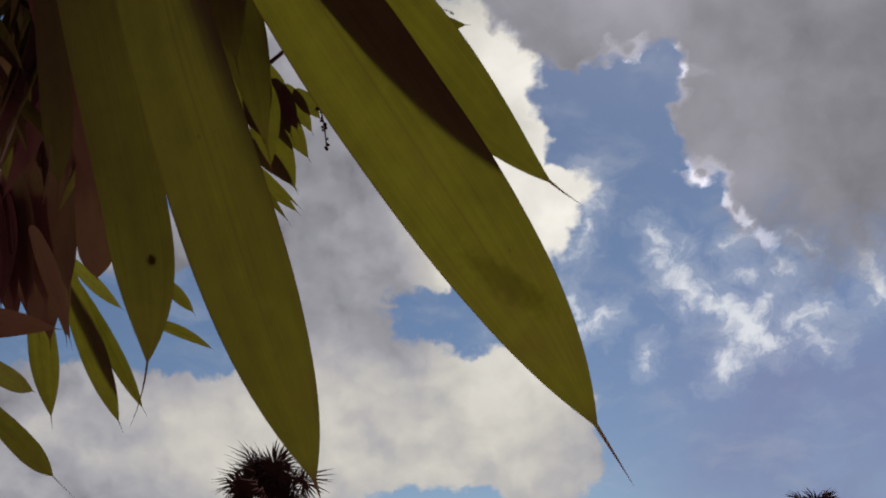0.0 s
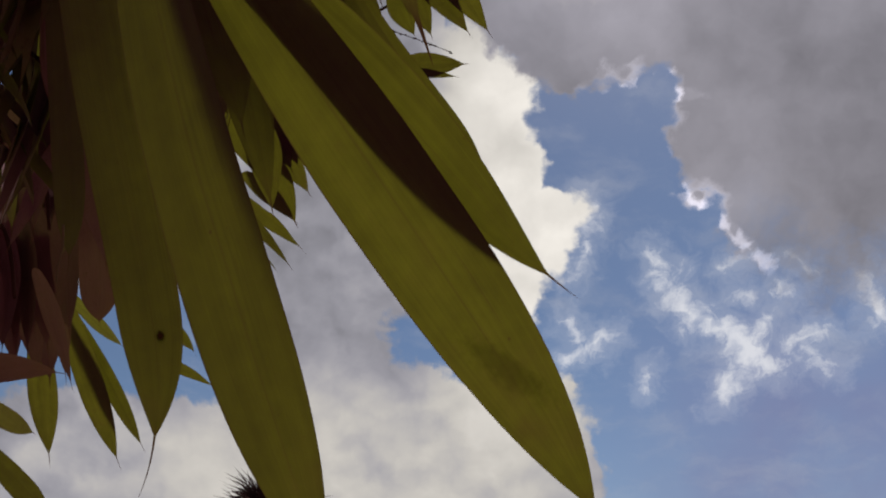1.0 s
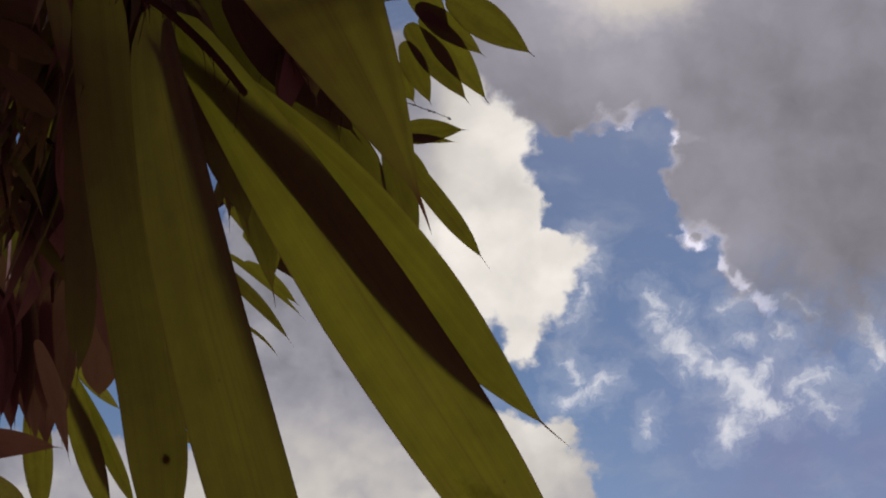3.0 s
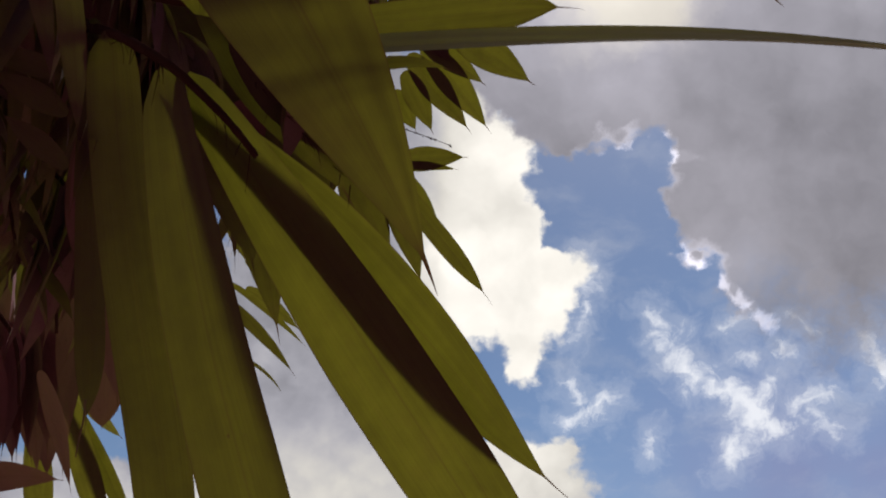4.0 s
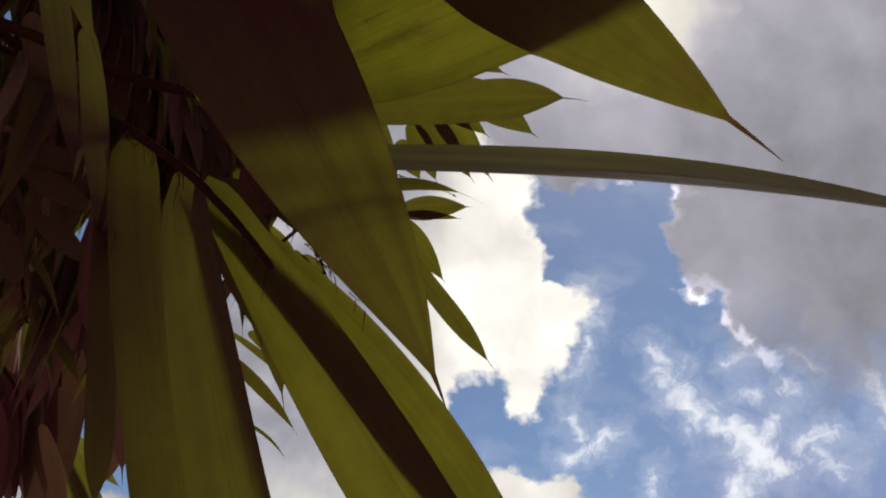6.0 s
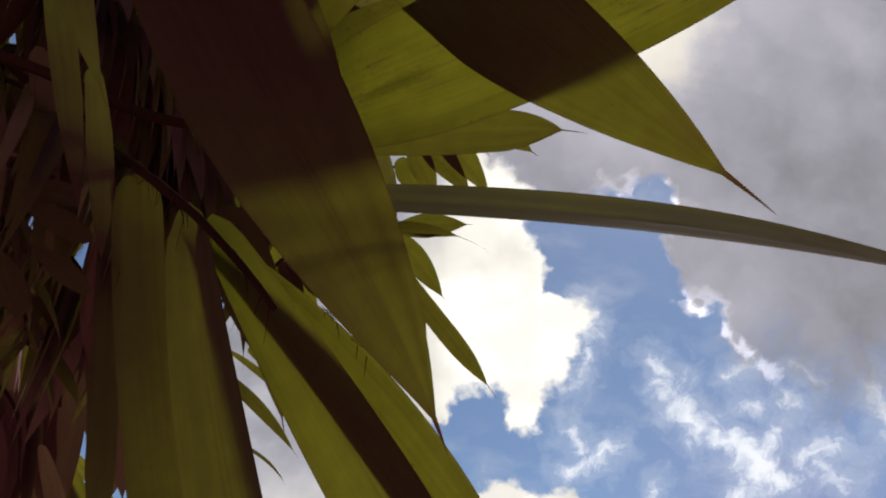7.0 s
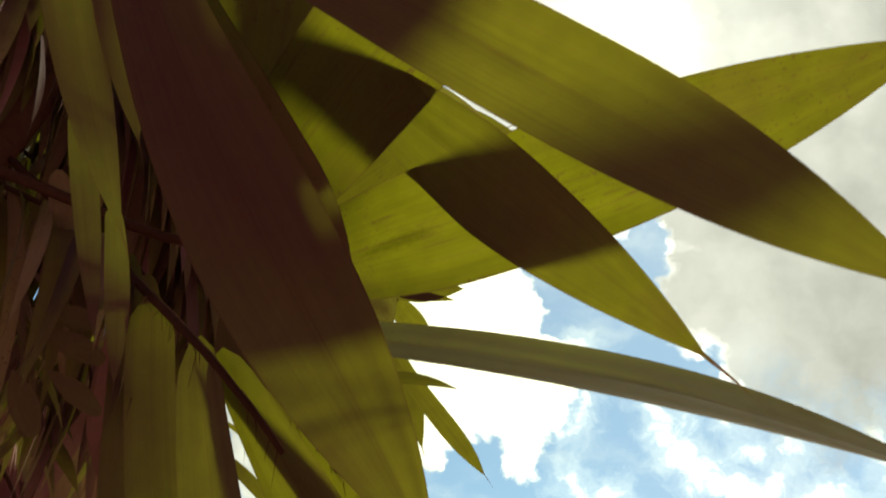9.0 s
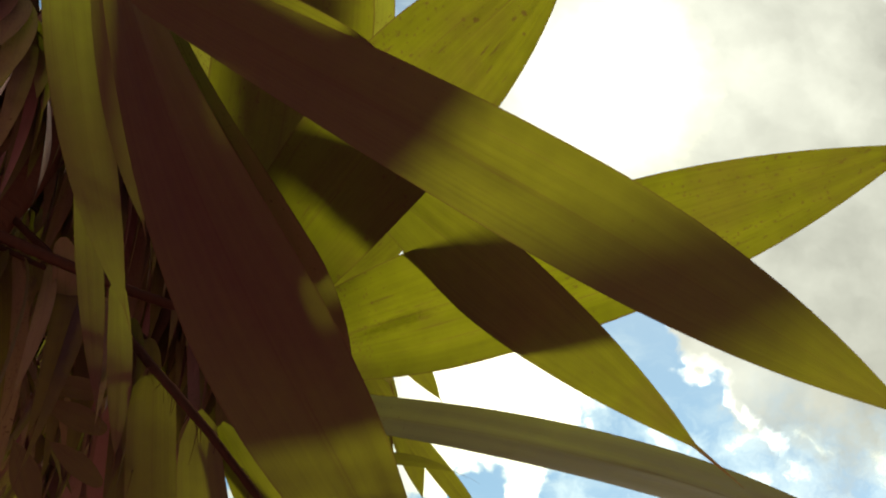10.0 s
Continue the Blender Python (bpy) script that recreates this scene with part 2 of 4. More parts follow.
    if normal is not None:
        n.put(s.inputs["Normal"], normal)
    return s.outputs[0]


def blend(n, fac, a, b):
    s = n.tree.nodes.new("ShaderNodeMixShader")
    n.put(s.inputs[0], fac)
    n.put(s.inputs[1], a)
    n.put(s.inputs[2], b)
    return s.outputs[0]


def bump(n, height, strength, distance):
    b = n.tree.nodes.new("ShaderNodeBump")
    b.inputs["Strength"].default_value, b.inputs["Distance"].default_value = strength, distance
    n.put(b.inputs["Height"], height)
    return b.outputs[0]


def leaf_material(name, through_col, face_col, old=0.0):
    """A leaf blade: light comes through it; parallel veins, blotches, specks, a thin dry rim and a dry drip tip."""
    m, n = material(name)
    uv = n.tree.nodes.new("ShaderNodeUVMap").outputs[0]
    sep = n.tree.nodes.new("ShaderNodeSeparateXYZ")
    n.put(sep.inputs[0], uv)
    across, along = sep.outputs[0], sep.outputs[1]
    pos = n.tree.nodes.new("ShaderNodeTexCoord").outputs["Object"]
    info = n.tree.nodes.new("ShaderNodeObjectInfo").outputs["Random"]
    shifted = n.vec("ADD", uv, n.join(n.math("MULTIPLY", info, 13.0), n.math("MULTIPLY", info, 31.0)))
    veins = n.noise(n.vec("MULTIPLY", shifted, (34, 1.2, 1)), 1.0, 3.0, 0.6)
    broad = n.noise(n.vec("MULTIPLY", shifted, (5, 1.6, 1)), 1.0, 3.0, 0.55)
    mottle = n.noise(pos, 60.0, 5.0, 0.6)
    blotch = n.noise(pos, 14.0, 4.0, 0.6)
    vor = n.tree.nodes.new("ShaderNodeTexVoronoi")
    n.put(vor.inputs["Vector"], n.vec("ADD", pos, n.join(info, info, info)))
    vor.inputs["Randomness"].default_value = 1.0
    vor.inputs["Scale"].default_value = 260.0
    where = n.noise(pos, 9.0, 2.0, 0.5)
    size = n.math("MULTIPLY", n.smooth(where, 0.48 - 0.14 * old, 0.78 - 0.14 * old, 0.0, 0.30 + 0.16 * old), n.smooth(n.noise(pos, 420.0, 2.0, 0.5), 0.35, 0.75))
    speck = n.math("LESS_THAN", vor.outputs["Distance"], size)
    big = n.tree.nodes.new("ShaderNodeTexVoronoi")
    n.put(big.inputs["Vector"], n.vec("ADD", pos, n.join(info, info, info)))
    big.inputs["Scale"].default_value = 95.0
    patchy = n.smooth(n.noise(pos, 17.0, 2.0, 0.5), 0.50 - 0.12 * old, 0.72 - 0.08 * old, 0.0, 0.16 + 0.12 * old)
    scab = n.smooth(n.math("SUBTRACT", n.math("MULTIPLY", patchy, n.smooth(n.noise(pos, 260.0, 3.0, 0.6), 0.30, 0.70)), big.outputs["Distance"]), -0.03, 0.02, 0.0, 0.75)
    blot = n.smooth(n.noise(n.vec("MULTIPLY", shifted, (46, 15, 1)), 1.0, 5.0, 0.66), 0.60 - 0.035 * old, 0.67 - 0.03 * old)
    blot = n.math("MULTIPLY", blot, n.smooth(n.noise(n.vec("MULTIPLY", shifted, (4, 3, 1)), 1.0, 2.0, 0.5), 0.44 - 0.06 * old, 0.64 - 0.06 * old, 0.0, 0.40 + 0.45 * old))
    groove = n.noise(n.vec("MULTIPLY", shifted, (17, 0.55, 1)), 1.0, 2.0, 0.5)
    groove = n.math("MULTIPLY", n.smooth(groove, 0.635, 0.69), n.smooth(n.noise(n.vec("MULTIPLY", shifted, (6, 5, 1)), 1.0, 2.0, 0.5), 0.42, 0.60, 0.0, 0.45 + 0.2 * old))
    rim = n.smooth(n.math("ABSOLUTE", n.math("SUBTRACT", across, 0.5)), 0.480, 0.500)
    tip = n.smooth(along, 0.86, 0.93)
    wear = n.smooth(blotch, 0.60 - 0.08 * old, 0.78, 0.0, 0.40)
    streak = n.math("MULTIPLY", n.smooth(veins, 0.60, 0.72), n.smooth(broad, 0.52, 0.7, 0.0, 0.5))
    dry = n.math("MAXIMUM", n.math("MAXIMUM", n.math("MULTIPLY", speck, 0.65), wear), n.math("MAXIMUM", n.math("MULTIPLY", rim, 0.75), streak))
    dry = n.math("MAXIMUM", n.math("MAXIMUM", dry, blot), n.math("MAXIMUM", scab, groove))
    aged = n.smooth(n.math("MULTIPLY_ADD", along, 0.30, blotch), 0.70 - 0.08 * old, 0.98 - 0.06 * old, 0.0, 0.42)
    midrib = n.smooth(n.math("ABSOLUTE", n.math("SUBTRACT", across, 0.5)), 0.004, 0.012, 0.35, 0.0)
    dry = n.math("MAXIMUM", n.math("MAXIMUM", dry, tip), n.math("MAXIMUM", aged, midrib))
    tone = n.math("ADD", n.math("MULTIPLY_ADD", veins, 0.62, 0.33), n.math("MULTIPLY_ADD", broad, 0.55, n.math("ADD", n.math("MULTIPLY_ADD", mottle, 0.5, -0.275), n.math("MULTIPLY_ADD", blotch, 0.6, -0.25))))
    tone = n.math("MULTIPLY", tone, n.math("MULTIPLY_ADD", info, 0.3, 0.85))
    lit = n.mix(dry, through_col, (0.022, 0.011, 0.0036, 1))
    face = n.mix(dry, face_col, (0.034, 0.017, 0.0135, 1))
    scale_lit = n.tree.nodes.new("ShaderNodeVectorMath")
    scale_lit.operation = "SCALE"
    n.put(scale_lit.inputs[0], lit)
    n.put(scale_lit.inputs["Scale"], tone)
    nrm = bump(n, n.math("ADD", veins, n.math("MULTIPLY", mottle, 0.3)), 0.35, 0.0006)
    thin = bsdf(n, "Translucent", scale_lit.outputs[0], normal=nrm)
    solid = bsdf(n, "Diffuse", face, normal=nrm)
    both = n.tree.nodes.new("ShaderNodeAddShader")
    n.put(both.inputs[0], thin)
    n.put(both.inputs[1], solid)
    gloss = bsdf(n, "Glossy", (0.9, 0.9, 0.9, 1), n.math("MULTIPLY_ADD", mottle, 0.3, 0.40), nrm)
    fres = n.tree.nodes.new("ShaderNodeFresnel")
    fres.inputs["IOR"].default_value = 1.38
    n.put(fres.inputs["Normal"], nrm)
    finish(n, blend(n, n.math("MULTIPLY", fres.outputs[0], 0.03), both.outputs[0], gloss))
    return m


LEAF = leaf_material("leaf_blade", (0.0372, 0.0366, 0.0022, 1), (0.0305, 0.0128, 0.0165, 1))
LEAF_OLD = leaf_material("leaf_blade_ageing", (0.0432, 0.0434, 0.0022, 1), (0.0270, 0.0130, 0.0130, 1), old=1.0)
LEAF_SHADED = leaf_material("leaf_blade_shade_copy", (0.0270, 0.0299, 0.0022, 1), (0.0414, 0.0180, 0.0225, 1))
LEAF_SHEEN = leaf_material("leaf_blade_sky_sheen", (0.0423, 0.0495, 0.0040, 1), (0.0936, 0.0810, 0.0702, 1))
LEAF_DULL = leaf_material("leaf_blade_half_dry", (0.0405, 0.0450, 0.0032, 1), (0.0774, 0.0351, 0.0378, 1), old=1.0)
LEAF_DRY_SHADED = leaf_material("leaf_blade_withered_shaded", (0.0126, 0.0094, 0.0029, 1), (0.0846, 0.0324, 0.0396, 1), old=1.0)


def plain_material(name, dark, light, scale, rough=0.8, relief=0.4, depth_m=0.002, stretch=(1, 1, 1)):
    """A rough natural surface between two colours, with grain at two scales."""
    m, n = material(name)
    pos = n.vec("MULTIPLY", n.tree.nodes.new("ShaderNodeTexCoord").outputs["Object"], stretch)
    info = n.tree.nodes.new("ShaderNodeObjectInfo").outputs["Random"]
    a = n.noise(pos, scale, 5.0, 0.6)
    b = n.noise(pos, scale * 0.17, 3.0, 0.5)
    f = n.math("ADD", n.math("MULTIPLY", a, 0.6), n.math("MULTIPLY_ADD", b, 0.6, n.math("MULTIPLY_ADD", info, 0.3, -0.25)), clamp=True)
    s = n.tree.nodes.new("ShaderNodeBsdfPrincipled")
    n.put(s.inputs["Base Color"], n.mix(f, dark, light))
    s.inputs["Roughness"].default_value = rough
    s.inputs["Specular IOR Level"].default_value = 0.0
    n.put(s.inputs["Normal"], bump(n, a, relief, depth_m))
    finish(n, s.outputs[0])
    return m


RACHIS = plain_material("rachis_fibre", (0.013, 0.0055, 0.005, 1), (0.044, 0.018, 0.0145, 1), 90, 0.9)
DEAD = plain_material("dry_leaf", (0.05, 0.028, 0.018, 1), (0.13, 0.085, 0.05, 1), 50, 0.8)
BARK = plain_material("palm_bark", (0.03, 0.011, 0.009, 1), (0.09, 0.036, 0.026, 1), 40, 0.9, 0.7, 0.006, (1, 1, 3))
SOIL = plain_material("red_bounce_soil", (0.14, 0.072, 0.064, 1), (0.30, 0.16, 0.142, 1), 3.0, 0.95, 0.6, 0.01)
FAR_LEAF = plain_material("far_palm_leaf", (0.020, 0.010, 0.010, 1), (0.052, 0.029, 0.025, 1), 6.0, 0.6)


# ---- builders ----
def mesh_of(name, bm, mat, smooth=True):
    me = bpy.data.meshes.new(name)
    bm.to_mesh(me)
    bm.free()
    me.materials.append(mat)
    if smooth:
        for p in me.polygons:
            p.use_smooth = True
    return me


def part(name, bm, mat, parent, label=""):
    ob = new(name, mesh_of(name, bm, mat))
    ob.parent = parent
    return tagged(ob, label)


def bezier(ctrl, u):
    a, b, c, d = ctrl
    k = 1 - u
    here = a * k**3 + b * 3 * u * k * k + c * 3 * u * u * k + d * u**3
    way = (b - a) * k * k + (c - b) * 2 * u * k + (d - c) * u * u
    return here, way.normalized()


FACING = Vector((0, -0.77, -0.64))


def blade_profile(u, base, widest, power, drip, thread=0.035):
    """Half width of a blade along its length, as a share of the widest: a drawn-out base, a belly and a drip tip."""
    v = min(1.0, u / 0.06)
    pinch = 0.3 + 0.7 * math.sqrt(v * (2 - v))
    if u > drip:
        return thread * (1 - u) / (1 - drip) + 0.002
    if u < widest:
        return pinch * (base + (1 - base) * math.sin(u / widest * math.pi / 2))
    return thread + (1 - thread) * (1 - ((u - widest) / (drip - widest)) ** power)


def leaflet(parent, ctrl, half, twist, shape, mat, rows=44, cols=10, name="leaflet", label="", nip=0.0):
    """One blade along a curve of four points: pleated lengthwise, its midrib sunk, its rim slightly wavy."""
    ctrl = [Vector(c) for c in ctrl]
    bm = bmesh.new()
    uvs = bm.loops.layers.uv.new("UVMap")
    seed = ctrl[3] * 3.7
    grid = []
    stops = [i / (rows - 8) * (shape[3] + 0.001) for i in range(rows - 7)] + [shape[3] + (1 - shape[3]) * i / 7 for i in range(1, 8)]
    for u in stops:
        here, way = bezier(ctrl, u)
        side = way.cross(FACING).normalized()
        up = side.cross(way)
        a = twist[0] + (twist[1] - twist[0]) * u
        side, up = side * math.cos(a) + up * math.sin(a), up * math.cos(a) - side * math.sin(a)
        h = half * blade_profile(u, *shape)
        line = []
        for j in range(cols + 1):
            x = 2 * j / cols - 1
            wave = noise.noise(Vector((x * 1.3, u * 5, 0)) + seed)
            lift = (0.09 * (1 - abs(x)) + 0.04 * wave * (1 - x * x) + 0.018 * math.cos(x * 9.4)) * h * min(1, 6 * (1 - u))
            rag = 1 + 0.012 * noise.noise(Vector((u * 9, x * 2, 5)) + seed)
            slim = 1 - nip * max(0.0, min(1.0, (u - 0.4) / 0.3)) if x > 0 else 1.0
            line.append(bm.verts.new(here + side * (x * h * rag * slim) - up * lift))
        grid.append(line)
    for i in range(len(grid) - 1):
        for j in range(cols):
            f = bm.faces.new((grid[i][j], grid[i][j + 1], grid[i + 1][j + 1], grid[i + 1][j]))
            for loop, (a, b) in zip(f.loops, ((i, j), (i, j + 1), (i + 1, j + 1), (i + 1, j))):
                loop[uvs].uv = (b / cols, stops[a] / shape[3] * 0.9 if stops[a] < shape[3] else 0.9 + 0.1 * (stops[a] - shape[3]) / (1 - shape[3]))
    return part(name, bm, mat, parent, label)


def tube_into(bm, points, r0, r1, sides=8, knobs=0.0, steps=6):
    """A tapering tube along a smooth line through the points, knobbly if asked."""
    pts = [Vector(p) for p in points]
    line = []
    for i in range(len(pts) - 1):
        p0, p1, p2, p3 = pts[max(i - 1, 0)], pts[i], pts[i + 1], pts[min(i + 2, len(pts) - 1)]
        for k in range(steps):
            t = k / steps
            line.append(0.5 * (2 * p1 + (p2 - p0) * t + (2 * p0 - 5 * p1 + 4 * p2 - p3) * t * t + (3 * p1 - p0 - 3 * p2 + p3) * t**3))
    line.append(pts[-1])
    rings = []
    for i, p in enumerate(line):
        way = (line[min(i + 1, len(line) - 1)] - line[max(i - 1, 0)]).normalized()
        s = way.cross(Vector((0.3, 0.5, 0.81))).normalized()
        t = way.cross(s)
        r = r0 + (r1 - r0) * i / (len(line) - 1)
        ring = []
        for k in range(sides):
            a = k / sides * math.tau
            rr = r * (1 + knobs * noise.noise(p * 90 + Vector((k * 1.7, 0, 0))))
            ring.append(bm.verts.new(p + (s * math.cos(a) + t * math.sin(a)) * rr))
        rings.append(ring)
    for a, b in zip(rings, rings[1:]):
        for k in range(sides):
            bm.faces.new((a[k], a[(k + 1) % sides], b[(k + 1) % sides], b[k]))
    bm.faces.new(rings[0][::-1])
    bm.faces.new(rings[-1])
    return bm


def frond(parent, points, r0, r1, label="", knobs=0.25):
    return part("frond", tube_into(bmesh.new(), points, r0, r1, knobs=knobs), RACHIS, parent, label)


# ---- ground ----
bm = bmesh.new()
R = 2500.0
rings = [0, 1, 2, 4, 8, 16, 40, 120, 500, R]
prev = None
for r in rings:
    ring = [bm.verts.new((r * math.cos(a / 32 * math.tau), r * math.sin(a / 32 * math.tau), 0.03 * noise.noise(Vector((r * math.cos(a / 32 * math.tau), r * math.sin(a / 32 * math.tau), 0))) if 0 < r < 50 else 0)) for a in range(32)] if r else [bm.verts.new((0, 0, 0))]
    if prev:
        for a in range(32):
            b = (a + 1) % 32
            if len(prev) == 1:
                bm.faces.new((prev[0], ring[a], ring[b]))
            else:
                bm.faces.new((prev[a], ring[a], ring[b], prev[b]))
    prev = ring
ground = tagged(new("ground", mesh_of("ground", bm, SOIL)), "bare ground below the palms, out of view, red added to bounce maroon light", "ground", kind="structure")

# ---- the near palm ----
near_palm = tagged(new("palm_plant"), "clump of broad-leaved green palm with drooping pointed leaflets", "palm")
bm = bmesh.new()
foot = Vector((-0.659, 0.287, 2.352))
tube_into(bm, [(foot.x, foot.y, 0.0), (foot.x + 0.01, foot.y, 0.8), (foot.x - 0.01, foot.y, 1.6), (foot.x, foot.y, 2.3), (foot.x + 0.02, foot.y - 0.02, 3.2)], 0.034, 0.026, 14, 0.2, 14)
part("stem", bm, BARK, near_palm, "reddish brown palm stem with dry fibres")
frond_a = frond(near_palm, [foot + Vector((0, 0, 0.1)), (-0.453, 0.309, 2.278), (-0.317, 0.230, 2.126), (-0.257, 0.203, 2.062), (-0.210, 0.189, 2.012), (-0.166, 0.194, 1.966), (-0.140, 0.208, 1.938)], 0.006, 0.0025, "dark brown rachis with shaggy fibres")
leaflet(frond_a, [(-0.221, 0.220, 2.047), (-0.080, 0.304, 1.857), (0.044, 0.386, 1.698), (0.131, 0.464, 1.580)], 0.0448, (-0.42, -0.36), (0.41, 0.45, 2.89, 0.90), LEAF, nip=0.13)
leaflet(frond_a, [(-0.239, 0.247, 2.063), (-0.049, 0.275, 1.899), (0.023, 0.350, 1.789), (0.089, 0.340, 1.728)], 0.0284, (0.47, -0.69), (0.19, 0.42, 2.09, 0.90), LEAF)
leaflet(frond_a, [(-0.248, 0.222, 2.062), (-0.186, 0.298, 1.805), (-0.103, 0.363, 1.648), (-0.076, 0.430, 1.564)], 0.0445, (-0.59, -0.30), (0.69, 0.31, 3.08, 0.95), LEAF)
leaflet(frond_a, [(-0.306, 0.222, 2.115), (-0.298, 0.388, 1.883), (-0.222, 0.513, 1.749), (-0.260, 0.537, 1.639)], 0.0300, (0.09, -0.23), (0.77, 0.61, 1.90, 0.85), LEAF)
leaflet(frond_a, [(-0.371, 0.274, 2.195), (-0.389, 0.401, 2.041), (-0.370, 0.493, 1.921), (-0.369, 0.513, 1.839)], 0.0196, (-0.33, -0.19), (0.61, 0.65, 2.47, 0.90), LEAF)
leaflet(frond_a, [(-0.185, 0.143, 2.061), (-0.007, 0.081, 2.073), (0.148, -0.013, 2.056), (0.270, -0.119, 2.021)], 0.0516, (-0.00, 0.18), (0.36, 0.37, 2.64, 0.97), LEAF_OLD)
leaflet(frond_a, [(-0.209, 0.137, 2.057), (-0.127, 0.018, 2.102), (-0.033, -0.095, 2.130), (0.081, -0.189, 2.145)], 0.0530, (-0.26, -0.07), (0.48, 0.55, 2.68, 0.97), LEAF_OLD)
crown = foot + Vector((0.02, -0.02, 3.15 - foot.z))
frond_b = frond(near_palm, [crown, (-0.332, -0.201, 2.291), (-0.244, -0.196, 2.214), (-0.186, -0.200, 2.075)], 0.008, 0.003)
leaflet(frond_b, [(-0.254, -0.256, 2.245), (-0.225, -0.031, 2.037), (-0.059, 0.097, 1.933), (-0.007, 0.239, 1.836)], 0.0535, (-1.08, 0.47), (0.27, 0.48, 1.68, 0.94), LEAF)
leaflet(frond_b, [(-0.224, -0.144, 2.174), (-0.190, -0.043, 2.090), (-0.130, 0.040, 2.032), (-0.076, 0.120, 1.988)], 0.0460, (-0.83, -0.06), (0.45, 0.58, 2.00, 0.96), LEAF_DULL)
leaflet(frond_b, [(-0.137, -0.008, 2.227), (-0.019, 0.008, 2.061), (0.106, 0.036, 1.969), (0.178, 0.067, 1.906)], 0.0493, (-1.25, -0.57), (0.40, 0.42, 1.29, 0.88), LEAF)
leaflet(frond_b, [(-0.199, -0.187, 2.091), (-0.054, -0.122, 2.050), (0.084, -0.094, 1.966), (0.206, -0.075, 1.849)], 0.0300, (-0.14, -0.31), (0.52, 0.54, 2.62, 0.95), LEAF)
frond_c = frond(near_palm, [crown, (-0.398, 0.059, 2.349), (-0.198, 0.139, 2.197), (-0.141, 0.162, 2.091), (-0.109, 0.162, 2.012)], 0.007, 0.003)
leaflet(frond_c, [(-0.119, 0.193, 2.049), (0.038, 0.152, 2.001), (0.174, 0.089, 1.935), (0.291, 0.052, 1.829)], 0.0299, (0.94, 1.20), (0.72, 0.57, 2.45, 0.95), LEAF_SHEEN, label="leaflet seen edge on, grey sky sheen painted into its blade")
leaflet(frond_c, [(-0.122, 0.215, 2.009), (-0.073, 0.162, 1.981), (-0.025, 0.133, 1.970), (0.019, 0.152, 1.952)], 0.0049, (-0.01, -0.02), (0.45, 0.50, 2.19, 0.85), LEAF)
frond_h = frond(near_palm, [crown, (-0.399, -0.176, 2.295), (-0.280, -0.164, 2.236)], 0.007, 0.003)
leaflet(frond_h, [(-0.330, -0.155, 2.297), (-0.338, -0.055, 2.233), (-0.328, 0.036, 2.176), (-0.299, 0.153, 2.095)], 0.0250, (0.15, -0.25), (0.70, 0.45, 2.40, 0.93), LEAF_SHADED)
leaflet(frond_h, [(-0.291, -0.155, 2.283), (-0.292, -0.088, 2.240), (-0.286, -0.017, 2.193), (-0.272, 0.070, 2.130)], 0.0195, (-0.20, 0.10), (0.70, 0.45, 2.40, 0.93), LEAF_SHADED)
leaflet(frond_h, [(-0.378, 0.085, 2.240), (-0.376, 0.141, 2.198), (-0.375, 0.206, 2.147), (-0.374, 0.286, 2.082)], 0.0150, (0.10, -0.30), (0.70, 0.40, 2.40, 0.93), LEAF_SHADED)
leaflet(frond_h, [(-0.329, 0.136, 2.152), (-0.329, 0.184, 2.121), (-0.335, 0.234, 2.089), (-0.347, 0.298, 2.044)], 0.0140, (-0.30, 0.10), (0.70, 0.40, 2.40, 0.93), LEAF_SHADED)
leaflet(frond_h, [(-0.469, 0.204, 2.295), (-0.469, 0.279, 2.234), (-0.471, 0.351, 2.177), (-0.480, 0.429, 2.115)], 0.0150, (0.40, -0.10), (0.70, 0.40, 2.40, 0.93), LEAF_DULL)
leaflet(frond_h, [(-0.371, 0.271, 2.115), (-0.392, 0.258, 2.114), (-0.415, 0.245, 2.111), (-0.436, 0.232, 2.107)], 0.0119, (0.00, 0.00), (0.42, 0.40, 1.70, 0.91), LEAF)
leaflet(frond_h, [(-0.368, 0.293, 2.083), (-0.388, 0.278, 2.089), (-0.409, 0.262, 2.093), (-0.429, 0.247, 2.094)], 0.0133, (0.00, 0.00), (0.42, 0.40, 1.70, 0.91), LEAF)
leaflet(frond_h, [(-0.365, 0.321, 2.037), (-0.383, 0.305, 2.049), (-0.401, 0.289, 2.058), (-0.417, 0.274, 2.065)], 0.0119, (0.00, 0.00), (0.42, 0.40, 1.70, 0.91), LEAF)
leaflet(frond_h, [(-0.435, 0.340, 2.022), (-0.445, 0.323, 2.043), (-0.455, 0.306, 2.062), (-0.464, 0.290, 2.078)], 0.0162, (0.00, 0.00), (0.42, 0.40, 1.70, 0.91), LEAF)
leaflet(frond_h, [(-0.275, -0.115, 2.353), (-0.274, -0.039, 2.316), (-0.274, 0.041, 2.272), (-0.273, 0.114, 2.227)], 0.0157, (0.00, 0.00), (0.42, 0.40, 1.70, 0.91), LEAF)
leaflet(frond_h, [(-0.189, -0.165, 2.136), (-0.137, -0.141, 2.121), (-0.085, -0.122, 2.100), (-0.035, -0.107, 2.075)], 0.0255, (-0.14, -0.31), (0.60, 0.50, 4.00, 0.97), LEAF)
leaflet(frond_a, [(-0.214, 0.200, 2.105), (-0.179, 0.062, 2.210), (-0.142, -0.083, 2.303), (-0.108, -0.216, 2.376)], 0.0746, (0.00, 0.00), (0.35, 0.55, 2.50, 0.93), LEAF_OLD)
